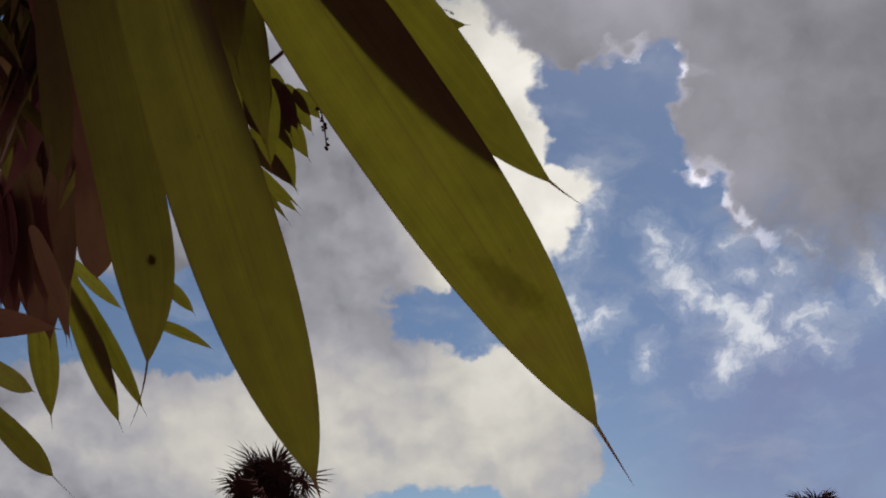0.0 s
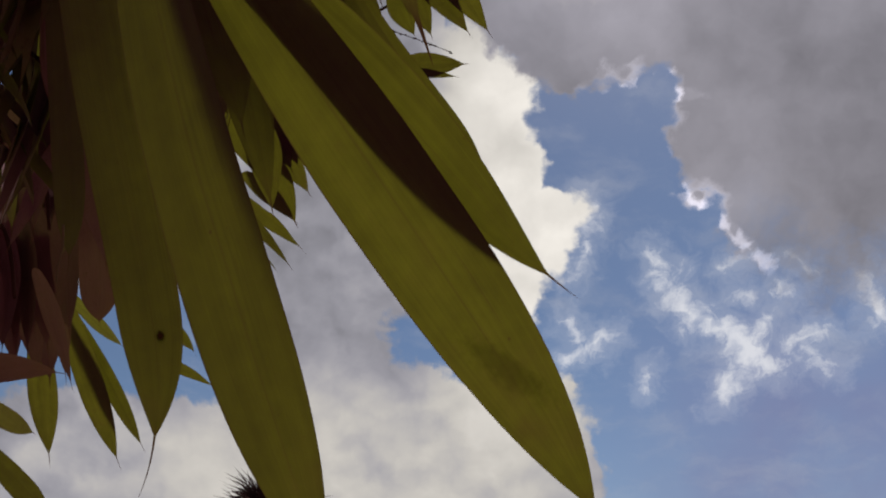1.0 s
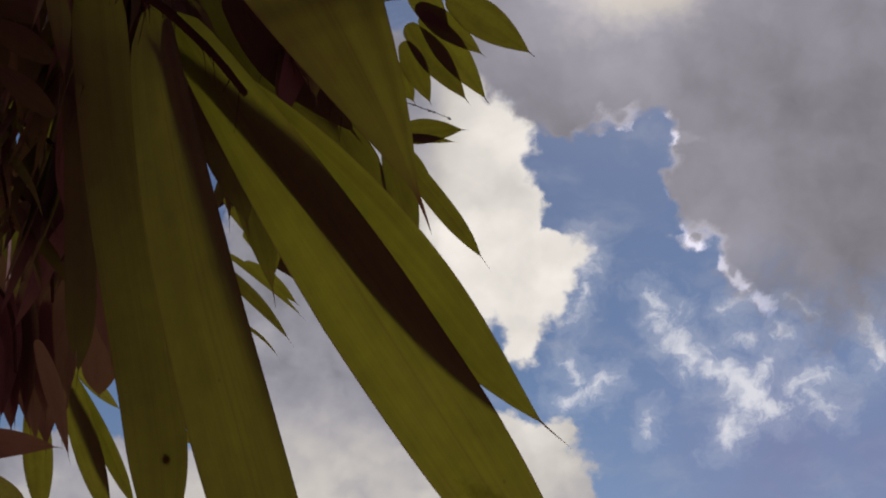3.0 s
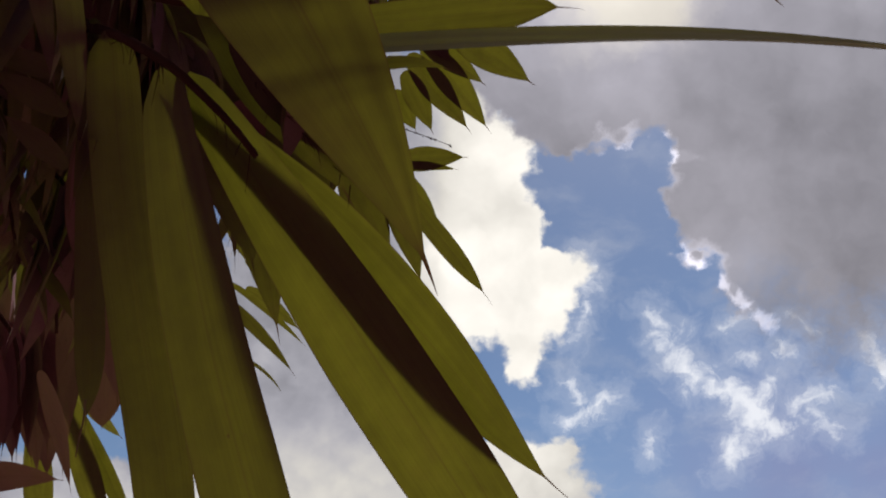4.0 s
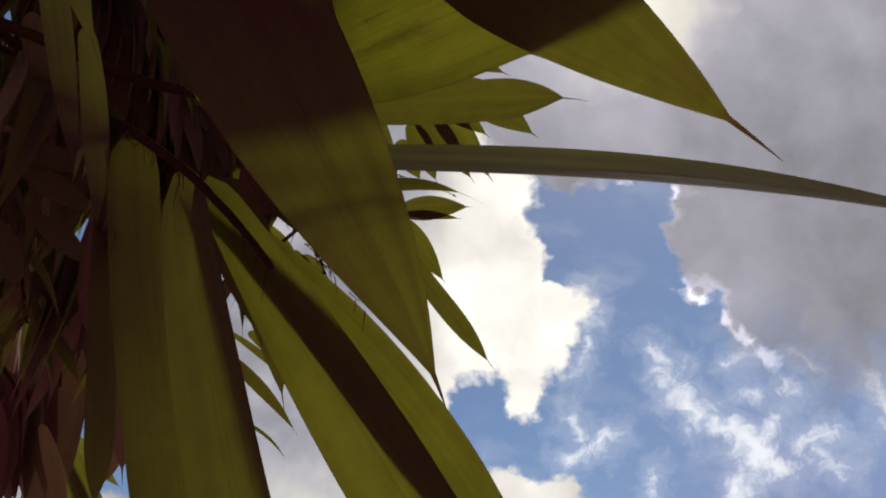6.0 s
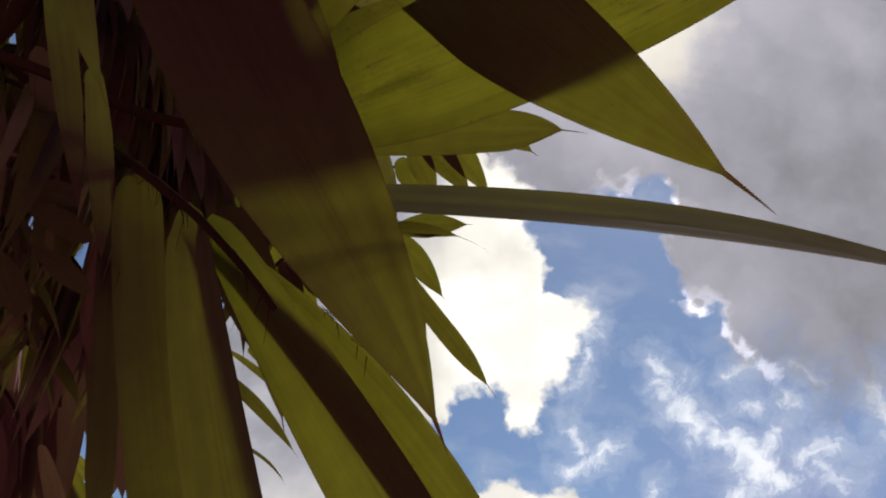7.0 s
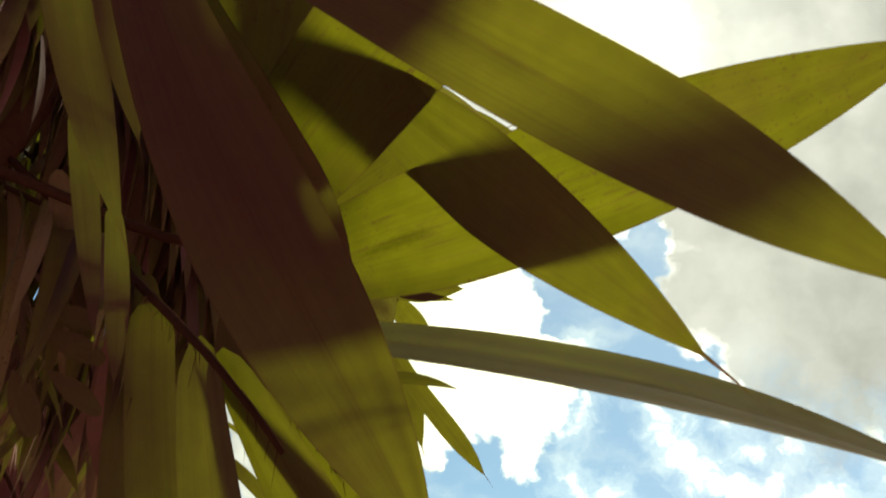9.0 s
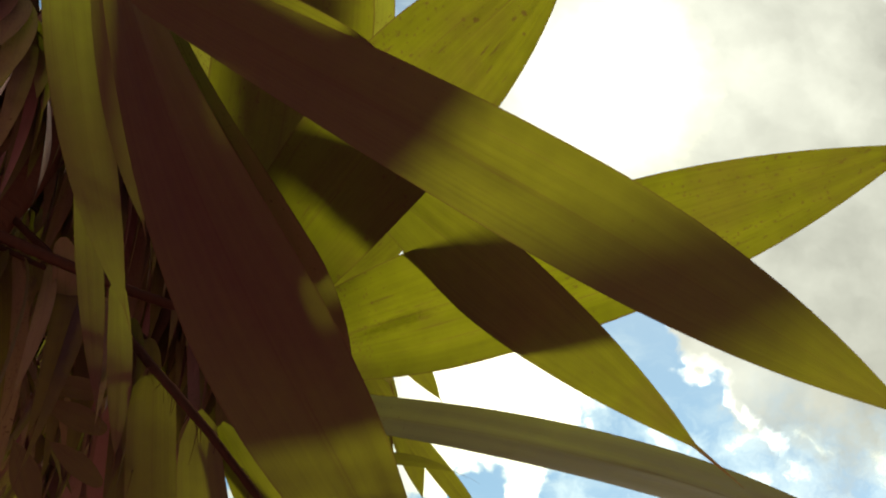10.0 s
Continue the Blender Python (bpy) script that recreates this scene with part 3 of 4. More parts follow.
leaflet(frond_a, [(-0.182, 0.095, 2.520), (-0.136, 0.058, 2.545), (-0.088, 0.019, 2.567), (-0.043, -0.018, 2.584)], 0.0162, (0.00, 0.00), (0.42, 0.40, 1.70, 0.91), LEAF_OLD)
leaflet(frond_a, [(-0.187, 0.211, 2.192), (-0.125, 0.182, 2.231), (-0.060, 0.151, 2.268), (-0.000, 0.123, 2.298)], 0.0387, (0.00, 0.00), (0.42, 0.40, 1.70, 0.91), LEAF_OLD)
leaflet(frond_a, [(-0.339, 0.009, 2.463), (-0.318, 0.069, 2.440), (-0.296, 0.133, 2.411), (-0.277, 0.192, 2.381)], 0.0503, (0.00, 0.00), (0.42, 0.40, 1.70, 0.91), LEAF_DULL)
leaflet(frond_a, [(-0.160, 0.120, 2.300), (-0.135, 0.040, 2.365), (-0.115, -0.045, 2.425), (-0.095, -0.130, 2.480)], 0.0580, (0.00, 0.00), (0.50, 0.50, 2.40, 0.95), LEAF_DULL)

shade_frond_n = frond(near_palm, [crown, (-0.450, 0.220, 2.850), (-0.260, 0.220, 2.600), (-0.200, 0.240, 2.540)], 0.006, 0.003)
leaflet(shade_frond_n, [(-0.260, 0.220, 2.600), (-0.140, 0.290, 2.650), (0.000, 0.360, 2.660), (0.130, 0.420, 2.620)], 0.0520, (0.00, 0.20), (0.50, 0.50, 2.40, 0.93), LEAF_DULL)
leaflet(shade_frond_n, [(-0.220, 0.230, 2.560), (-0.170, 0.240, 2.560), (-0.110, 0.230, 2.550), (-0.060, 0.210, 2.520)], 0.0300, (0.20, 0.00), (0.50, 0.50, 2.40, 0.93), LEAF_DULL)

shade_frond_o = frond(near_palm, [crown, (-0.450, 0.320, 2.920), (-0.280, 0.420, 2.680), (-0.220, 0.460, 2.610)], 0.006, 0.003)
leaflet(shade_frond_o, [(-0.230, 0.450, 2.620), (-0.170, 0.500, 2.520), (-0.120, 0.530, 2.420), (-0.085, 0.560, 2.310)], 0.0450, (0.00, 0.20), (0.55, 0.45, 2.40, 0.93), LEAF_DULL)
leaflet(shade_frond_o, [(-0.260, 0.430, 2.650), (-0.230, 0.490, 2.550), (-0.200, 0.530, 2.430), (-0.185, 0.560, 2.310)], 0.0400, (0.20, -0.10), (0.55, 0.45, 2.40, 0.93), LEAF_DULL)

# ---- palms behind it ----
mid_palm = tagged(new("palm_plant"), "broad-leaved palm standing just behind the first one", "palm")


def stem(parent, x, y, height, thick):
    """A slender ringed stem that bears the fronds; gives back its top."""
    bm = bmesh.new()
    tube_into(bm, [(x, y, 0.0), (x + 0.02, y, height * 0.4), (x - 0.01, y + 0.02, height * 0.75), (x, y, height)], thick, thick * 0.75, 14, 0.15, 16)
    part("stem", bm, BARK, parent, "slender ringed palm stem")
    return Vector((x, y, height - 0.03))


mid_top = top = stem(mid_palm, -1.65, 0.95, 3.3, 0.04)
frond_d = frond(mid_palm, [top, (-0.663, 0.259, 2.387), (-0.332, 0.248, 2.226), (-0.190, 0.329, 2.280), (-0.148, 0.511, 2.363)], 0.009, 0.003)
leaflet(frond_d, [(-0.190, 0.333, 2.292), (-0.022, 0.339, 2.301), (0.100, 0.308, 2.307), (0.162, 0.295, 2.264)], 0.0300, (0.06, 0.49), (0.48, 0.60, 1.80, 0.86), LEAF)
leaflet(frond_d, [(-0.140, 0.541, 2.375), (-0.072, 0.654, 2.297), (0.024, 0.731, 2.242), (0.085, 0.798, 2.178)], 0.0169, (0.02, -0.04), (0.46, 0.59, 2.34, 0.90), LEAF)
leaflet(frond_d, [(-0.324, 0.540, 2.351), (-0.303, 0.621, 2.289), (-0.281, 0.706, 2.198), (-0.261, 0.784, 2.098)], 0.0359, (0.00, 0.00), (0.42, 0.45, 1.70, 0.91), LEAF)
leaflet(frond_d, [(-0.366, 0.842, 2.122), (-0.325, 0.868, 2.116), (-0.292, 0.888, 2.096), (-0.274, 0.902, 2.066)], 0.0032, (0.00, 0.00), (0.42, 0.40, 1.70, 0.91), LEAF)
leaflet(frond_d, [(-0.195, 0.745, 2.482), (-0.162, 0.792, 2.444), (-0.128, 0.843, 2.387), (-0.096, 0.889, 2.323)], 0.0387, (0.00, 0.00), (0.42, 0.40, 1.70, 0.91), LEAF)
leaflet(frond_d, [(-0.103, 0.786, 2.460), (-0.082, 0.830, 2.420), (-0.060, 0.876, 2.362), (-0.040, 0.919, 2.299)], 0.0287, (0.00, 0.00), (0.42, 0.40, 1.70, 0.91), LEAF)
leaflet(frond_d, [(-0.319, 0.457, 2.465), (-0.257, 0.527, 2.445), (-0.191, 0.602, 2.402), (-0.131, 0.670, 2.348)], 0.0574, (0.00, 0.00), (0.42, 0.40, 1.70, 0.91), LEAF)
leaflet(frond_d, [(-0.274, 0.494, 2.558), (-0.205, 0.588, 2.519), (-0.133, 0.687, 2.449), (-0.066, 0.778, 2.366)], 0.0490, (0.00, 0.00), (0.42, 0.40, 1.70, 0.91), LEAF)
leaflet(frond_d, [(-0.308, 0.432, 2.272), (-0.293, 0.493, 2.234), (-0.278, 0.557, 2.177), (-0.264, 0.615, 2.112)], 0.0425, (0.00, 0.00), (0.42, 0.40, 1.70, 0.91), LEAF)
leaflet(frond_d, [(-0.374, 0.414, 2.528), (-0.301, 0.515, 2.488), (-0.223, 0.622, 2.415), (-0.152, 0.720, 2.328)], 0.0646, (0.00, 0.00), (0.42, 0.40, 1.70, 0.91), LEAF)
leaflet(frond_d, [(-0.504, 0.538, 2.711), (-0.460, 0.617, 2.685), (-0.413, 0.701, 2.637), (-0.371, 0.778, 2.578)], 0.0608, (0.00, 0.00), (0.42, 0.40, 1.70, 0.91), LEAF)
leaflet(frond_d, [(-0.406, 0.651, 2.618), (-0.342, 0.723, 2.588), (-0.275, 0.799, 2.533), (-0.213, 0.869, 2.467)], 0.0560, (0.00, 0.00), (0.42, 0.40, 1.70, 0.91), LEAF)
leaflet(frond_d, [(-0.449, 0.670, 2.697), (-0.389, 0.753, 2.661), (-0.326, 0.840, 2.599), (-0.268, 0.920, 2.525)], 0.0438, (0.00, 0.00), (0.42, 0.40, 1.70, 0.91), LEAF)
frond_f = frond(mid_palm, [top, (-0.950, 0.809, 2.864), (-0.832, 1.164, 3.037), (-0.766, 1.592, 3.297), (-0.758, 2.033, 3.484)], 0.004, 0.002)
leaflet(frond_f, [(-0.612, 1.355, 2.624), (-0.530, 1.414, 2.598), (-0.448, 1.474, 2.545), (-0.385, 1.520, 2.490)], 0.0110, (0.00, 0.00), (0.42, 0.40, 1.70, 0.91), LEAF)
leaflet(frond_f, [(-0.859, 2.144, 3.285), (-0.784, 2.203, 3.254), (-0.704, 2.266, 3.199), (-0.631, 2.324, 3.132)], 0.0412, (0.00, 0.00), (0.42, 0.40, 1.70, 0.91), LEAF)
leaflet(frond_f, [(-0.510, 1.030, 2.380), (-0.435, 1.092, 2.343), (-0.370, 1.143, 2.292), (-0.325, 1.182, 2.236)], 0.0150, (0.00, 0.00), (0.42, 0.40, 1.70, 0.91), LEAF)
leaflet(frond_f, [(-0.456, 1.129, 2.658), (-0.447, 1.187, 2.610), (-0.437, 1.249, 2.542), (-0.429, 1.305, 2.467)], 0.0442, (0.00, 0.00), (0.42, 0.40, 1.70, 0.91), LEAF)
leaflet(frond_f, [(-0.734, 2.021, 3.505), (-0.699, 2.079, 3.469), (-0.663, 2.141, 3.413), (-0.630, 2.197, 3.349)], 0.0464, (0.00, 0.00), (0.42, 0.40, 1.70, 0.91), LEAF)
leaflet(frond_f, [(-0.689, 2.045, 3.496), (-0.649, 2.101, 3.463), (-0.607, 2.159, 3.411), (-0.568, 2.213, 3.350)], 0.0438, (0.00, 0.00), (0.42, 0.40, 1.70, 0.91), LEAF)
leaflet(frond_f, [(-0.761, 2.065, 3.450), (-0.702, 2.137, 3.406), (-0.640, 2.214, 3.336), (-0.583, 2.285, 3.256)], 0.0593, (0.00, 0.00), (0.42, 0.40, 1.70, 0.91), LEAF)
leaflet(frond_f, [(-0.810, 2.103, 3.389), (-0.754, 2.187, 3.329), (-0.695, 2.276, 3.238), (-0.642, 2.357, 3.136)], 0.0773, (0.00, 0.00), (0.42, 0.40, 1.70, 0.91), LEAF)
leaflet(frond_f, [(-0.645, 2.069, 3.487), (-0.607, 2.104, 3.470), (-0.568, 2.141, 3.440), (-0.532, 2.175, 3.405)], 0.0387, (0.00, 0.00), (0.42, 0.40, 1.70, 0.91), LEAF)
leaflet(frond_f, [(-0.816, 1.939, 3.554), (-0.763, 2.029, 3.501), (-0.706, 2.124, 3.418), (-0.654, 2.212, 3.323)], 0.0773, (0.00, 0.00), (0.42, 0.40, 1.70, 0.91), LEAF)
leaflet(frond_f, [(-0.865, 2.243, 3.193), (-0.787, 2.298, 3.168), (-0.704, 2.357, 3.120), (-0.629, 2.411, 3.060)], 0.0335, (0.00, 0.00), (0.42, 0.40, 1.70, 0.91), LEAF)
leaflet(frond_f, [(-0.511, 1.061, 2.698), (-0.488, 1.127, 2.656), (-0.463, 1.196, 2.592), (-0.441, 1.260, 2.521)], 0.0663, (0.00, 0.00), (0.42, 0.40, 1.70, 0.91), LEAF)
back_palm = tagged(new("palm_plant"), "far palm with a fringe of pointed green leaflets", "palm")
top = stem(back_palm, -2.2, 1.7, 3.0, 0.05)
frond_e = frond(back_palm, [top, (-0.9, 1.6, 2.9), (-0.3, 1.6, 3.6), (0.0, 1.6, 3.8)], 0.010, 0.004)
leaflet(frond_e, [(0.021, 1.225, 3.625), (0.128, 1.276, 3.599), (0.241, 1.329, 3.549), (0.344, 1.378, 3.488)], 0.0662, (0.00, 0.00), (0.42, 0.40, 1.70, 0.91), LEAF)
leaflet(frond_e, [(-0.088, 1.248, 3.608), (-0.004, 1.295, 3.589), (0.086, 1.345, 3.550), (0.168, 1.391, 3.501)], 0.0470, (0.00, 0.00), (0.42, 0.40, 1.70, 0.91), LEAF)
leaflet(frond_e, [(-0.069, 1.271, 3.594), (0.015, 1.353, 3.548), (0.103, 1.441, 3.476), (0.184, 1.520, 3.394)], 0.0577, (0.00, 0.00), (0.42, 0.40, 1.70, 0.91), LEAF)
leaflet(frond_e, [(-0.123, 1.301, 3.571), (-0.046, 1.374, 3.532), (0.036, 1.452, 3.469), (0.111, 1.523, 3.397)], 0.0555, (0.00, 0.00), (0.42, 0.40, 1.70, 0.91), LEAF)
leaflet(frond_e, [(-0.136, 1.347, 3.537), (-0.101, 1.407, 3.503), (-0.064, 1.471, 3.452), (-0.030, 1.530, 3.395)], 0.0470, (0.00, 0.00), (0.42, 0.40, 1.70, 0.91), LEAF)
leaflet(frond_e, [(-0.187, 1.600, 3.320), (-0.091, 1.596, 3.341), (0.011, 1.592, 3.345), (0.104, 1.588, 3.338)], 0.0470, (0.00, 0.00), (0.42, 0.40, 1.70, 0.91), LEAF)
leaflet(frond_e, [(-0.166, 1.607, 3.316), (-0.088, 1.612, 3.324), (-0.006, 1.618, 3.320), (0.069, 1.623, 3.306)], 0.0171, (0.00, 0.00), (0.42, 0.40, 1.70, 0.91), LEAF)
leaflet(frond_e, [(-0.116, 1.178, 3.651), (-0.064, 1.229, 3.630), (-0.009, 1.284, 3.594), (0.042, 1.333, 3.551)], 0.0534, (0.00, 0.00), (0.42, 0.40, 1.70, 0.91), LEAF)
leaflet(frond_e, [(-0.152, 1.087, 3.702), (-0.024, 1.125, 3.697), (0.112, 1.166, 3.668), (0.236, 1.204, 3.625)], 0.0534, (0.00, 0.00), (0.42, 0.40, 1.70, 0.91), LEAF)
leaflet(frond_e, [(-0.112, 1.028, 3.736), (0.040, 1.066, 3.730), (0.201, 1.106, 3.696), (0.348, 1.143, 3.646)], 0.0534, (0.00, 0.00), (0.42, 0.40, 1.70, 0.91), LEAF)
leaflet(frond_e, [(-0.170, 1.008, 3.359), (-0.080, 1.000, 3.382), (0.015, 0.992, 3.387), (0.102, 0.984, 3.378)], 0.0221, (0.00, 0.00), (0.42, 0.40, 1.70, 0.91), LEAF)
leaflet(frond_e, [(-0.138, 0.771, 3.013), (-0.032, 0.733, 3.055), (0.081, 0.693, 3.074), (0.184, 0.656, 3.075)], 0.0383, (0.00, 0.00), (0.42, 0.40, 1.70, 0.91), LEAF)
leaflet(frond_e, [(-0.207, 1.647, 3.347), (-0.136, 1.706, 3.300), (-0.060, 1.768, 3.225), (0.009, 1.825, 3.140)], 0.0508, (0.00, 0.00), (0.42, 0.40, 1.70, 0.91), LEAF)
leaflet(frond_e, [(-0.186, 1.444, 3.547), (-0.156, 1.483, 3.524), (-0.123, 1.524, 3.487), (-0.094, 1.562, 3.444)], 0.0442, (0.00, 0.00), (0.42, 0.40, 1.70, 0.91), LEAF)
low_palm = tagged(new("palm_plant"), "dark palm with long narrow hanging leaflets", "palm")
low_top = top = stem(low_palm, -2.5, 2.2, 3.2, 0.05)
frond_g = frond(low_palm, [top, (-1.549, 1.411, 2.472), (-1.402, 1.775, 2.612), (-1.394, 2.089, 2.672)], 0.010, 0.004)
leaflet(frond_g, [(-1.541, 2.165, 2.830), (-1.434, 2.332, 2.541), (-1.334, 2.466, 2.309), (-1.258, 2.566, 2.136)], 0.0557, (0.00, 0.00), (0.45, 0.50, 2.20, 0.91), LEAF)
leaflet(frond_g, [(-1.484, 2.290, 2.694), (-1.362, 2.397, 2.508), (-1.264, 2.496, 2.338), (-1.178, 2.575, 2.200)], 0.0362, (0.00, 0.00), (0.40, 0.50, 2.20, 0.90), LEAF)
leaflet(frond_g, [(-1.410, 2.017, 2.486), (-1.394, 2.106, 2.333), (-1.371, 2.184, 2.197), (-1.357, 2.255, 2.074)], 0.0530, (0.00, 0.00), (0.60, 0.42, 1.90, 0.88), LEAF)
leaflet(frond_g, [(-1.228, 1.619, 2.016), (-1.105, 1.673, 1.922), (-1.017, 1.726, 1.830), (-0.946, 1.760, 1.772)], 0.0364, (0.00, 0.00), (0.50, 0.45, 2.40, 0.74), LEAF)
leaflet(frond_g, [(-1.243, 1.588, 2.109), (-1.169, 1.613, 2.067), (-1.108, 1.632, 2.033), (-1.057, 1.643, 2.015)], 0.0309, (0.00, 0.00), (0.60, 0.50, 2.40, 0.92), LEAF_DULL)
leaflet(frond_g, [(-1.020, 2.025, 2.393), (-0.914, 2.039, 2.368), (-0.837, 2.059, 2.334), (-0.768, 2.082, 2.294)], 0.0212, (0.00, 0.00), (0.50, 0.40, 1.70, 0.90), LEAF)
leaflet(frond_g, [(-0.840, 1.704, 2.389), (-0.789, 1.725, 2.352), (-0.752, 1.746, 2.316), (-0.734, 1.767, 2.279)], 0.0151, (0.00, 0.00), (0.50, 0.40, 1.80, 0.86), LEAF)
leaflet(frond_g, [(-0.853, 1.743, 2.380), (-0.810, 1.761, 2.351), (-0.773, 1.778, 2.321), (-0.749, 1.787, 2.305)], 0.0120, (0.00, 0.00), (0.50, 0.40, 1.80, 0.88), LEAF_DULL)
leaflet(frond_g, [(-1.281, 1.919, 2.577), (-1.203, 1.959, 2.506), (-1.142, 1.988, 2.456), (-1.084, 2.012, 2.415)], 0.0251, (0.00, 0.00), (0.50, 0.40, 1.90, 0.92), LEAF_DULL)
leaflet(frond_g, [(-0.793, 1.122, 2.457), (-0.783, 1.192, 2.336), (-0.778, 1.242, 2.248), (-0.778, 1.292, 2.162)], 0.0457, (0.00, 0.00), (0.70, 0.55, 4.00, 0.97), LEAF_DRY_SHADED)
leaflet(frond_g, [(-1.039, 1.212, 2.022), (-0.975, 1.254, 2.050), (-0.907, 1.298, 2.063), (-0.845, 1.339, 2.063)], 0.0353, (0.00, 0.00), (0.42, 0.40, 1.70, 0.91), LEAF_DRY_SHADED)
leaflet(frond_g, [(-1.061, 1.442, 2.621), (-1.060, 1.511, 2.533), (-1.059, 1.585, 2.411), (-1.058, 1.653, 2.281)], 0.0435, (-0.45, -0.45), (0.42, 0.40, 1.70, 0.91), LEAF_DRY_SHADED)
leaflet(frond_g, [(-1.535, 1.736, 2.642), (-1.522, 1.816, 2.533), (-1.509, 1.900, 2.384), (-1.497, 1.977, 2.224)], 0.0654, (0.34, 0.34), (0.42, 0.40, 1.70, 0.91), LEAF_DRY_SHADED)
leaflet(frond_g, [(-1.110, 1.351, 2.517), (-1.104, 1.420, 2.430), (-1.098, 1.493, 2.310), (-1.093, 1.560, 2.181)], 0.0508, (-0.44, -0.44), (0.42, 0.40, 1.70, 0.91), LEAF_DRY_SHADED)
leaflet(frond_g, [(-0.980, 1.300, 2.316), (-0.953, 1.359, 2.253), (-0.925, 1.421, 2.164), (-0.898, 1.479, 2.067)], 0.0427, (-0.50, -0.50), (0.42, 0.40, 1.70, 0.91), LEAF_DRY_SHADED)
leaflet(frond_g, [(-1.119, 1.415, 2.491), (-1.104, 1.478, 2.420), (-1.087, 1.545, 2.321), (-1.072, 1.606, 2.215)], 0.0372, (0.20, 0.20), (0.42, 0.40, 1.70, 0.91), LEAF_DRY_SHADED)
leaflet(frond_g, [(-1.219, 1.553, 2.495), (-1.200, 1.618, 2.416), (-1.180, 1.687, 2.307), (-1.162, 1.750, 2.189)], 0.0476, (-0.26, -0.26), (0.42, 0.40, 1.70, 0.91), LEAF_DRY_SHADED)
leaflet(frond_g, [(-1.570, 1.740, 2.543), (-1.547, 1.808, 2.463), (-1.523, 1.881, 2.351), (-1.500, 1.948, 2.231)], 0.0526, (0.44, 0.44), (0.42, 0.40, 1.70, 0.91), LEAF_DRY_SHADED)
leaflet(frond_g, [(-1.182, 1.419, 2.651), (-1.164, 1.506, 2.561), (-1.144, 1.598, 2.435), (-1.127, 1.682, 2.297)], 0.0409, (0.14, 0.14), (0.42, 0.40, 1.70, 0.91), LEAF_DRY_SHADED)
leaflet(frond_g, [(-1.157, 1.290, 2.417), (-1.142, 1.358, 2.338), (-1.127, 1.430, 2.229), (-1.112, 1.495, 2.111)], 0.0400, (0.30, 0.30), (0.42, 0.40, 1.70, 0.91), LEAF_DRY_SHADED)
leaflet(frond_g, [(-1.367, 1.597, 2.624), (-1.333, 1.688, 2.532), (-1.296, 1.785, 2.401), (-1.263, 1.873, 2.259)], 0.0583, (-0.35, -0.35), (0.42, 0.40, 1.70, 0.91), LEAF_DRY_SHADED)
leaflet(frond_g, [(-1.349, 1.833, 2.696), (-1.327, 1.914, 2.595), (-1.304, 1.999, 2.455), (-1.283, 2.078, 2.304)], 0.0507, (-0.10, -0.10), (0.42, 0.40, 1.70, 0.91), LEAF_DRY_SHADED)
leaflet(frond_g, [(-1.266, 1.301, 2.490), (-1.242, 1.380, 2.414), (-1.217, 1.463, 2.306), (-1.195, 1.540, 2.189)], 0.0541, (-0.31, -0.31), (0.42, 0.40, 1.70, 0.91), LEAF_DRY_SHADED)
leaflet(frond_g, [(-1.209, 1.612, 2.924), (-1.200, 1.702, 2.833), (-1.190, 1.798, 2.706), (-1.181, 1.885, 2.568)], 0.0444, (0.03, 0.03), (0.42, 0.40, 1.70, 0.91), LEAF_DRY_SHADED)
leaflet(frond_g, [(-1.149, 1.346, 2.492), (-1.137, 1.414, 2.411), (-1.125, 1.487, 2.299), (-1.114, 1.553, 2.179)], 0.0425, (-0.44, -0.44), (0.42, 0.40, 1.70, 0.91), LEAF_DRY_SHADED)
leaflet(frond_g, [(-1.340, 1.376, 2.551), (-1.316, 1.453, 2.482), (-1.291, 1.534, 2.382), (-1.269, 1.608, 2.273)], 0.0461, (0.17, 0.17), (0.42, 0.40, 1.70, 0.91), LEAF_DRY_SHADED)
leaflet(frond_g, [(-1.182, 1.543, 2.899), (-1.171, 1.644, 2.797), (-1.161, 1.750, 2.653), (-1.151, 1.848, 2.497)], 0.0515, (0.19, 0.19), (0.42, 0.40, 1.70, 0.91), LEAF_DRY_SHADED)
leaflet(frond_g, [(-1.010, 1.345, 2.521), (-1.009, 1.399, 2.456), (-1.008, 1.455, 2.365), (-1.007, 1.507, 2.268)], 0.0337, (-0.28, -0.28), (0.42, 0.40, 1.70, 0.91), LEAF_DRY_SHADED)
leaflet(frond_g, [(-1.254, 1.673, 2.570), (-1.239, 1.742, 2.479), (-1.224, 1.815, 2.353), (-1.210, 1.881, 2.218)], 0.0569, (0.44, 0.44), (0.42, 0.40, 1.70, 0.91), LEAF_DRY_SHADED)
leaflet(frond_g, [(-1.430, 1.705, 2.642), (-1.411, 1.781, 2.551), (-1.390, 1.863, 2.424), (-1.372, 1.937, 2.287)], 0.0538, (0.23, 0.23), (0.42, 0.40, 1.70, 0.91), LEAF_DRY_SHADED)
leaflet(frond_g, [(-1.184, 1.502, 2.645), (-1.187, 1.570, 2.552), (-1.190, 1.642, 2.426), (-1.194, 1.708, 2.290)], 0.0474, (0.33, 0.33), (0.42, 0.40, 1.70, 0.91), LEAF_DRY_SHADED)
leaflet(frond_g, [(-1.344, 1.441, 2.532), (-1.326, 1.516, 2.451), (-1.306, 1.595, 2.337), (-1.289, 1.667, 2.213)], 0.0491, (-0.01, -0.01), (0.42, 0.40, 1.70, 0.91), LEAF_DRY_SHADED)
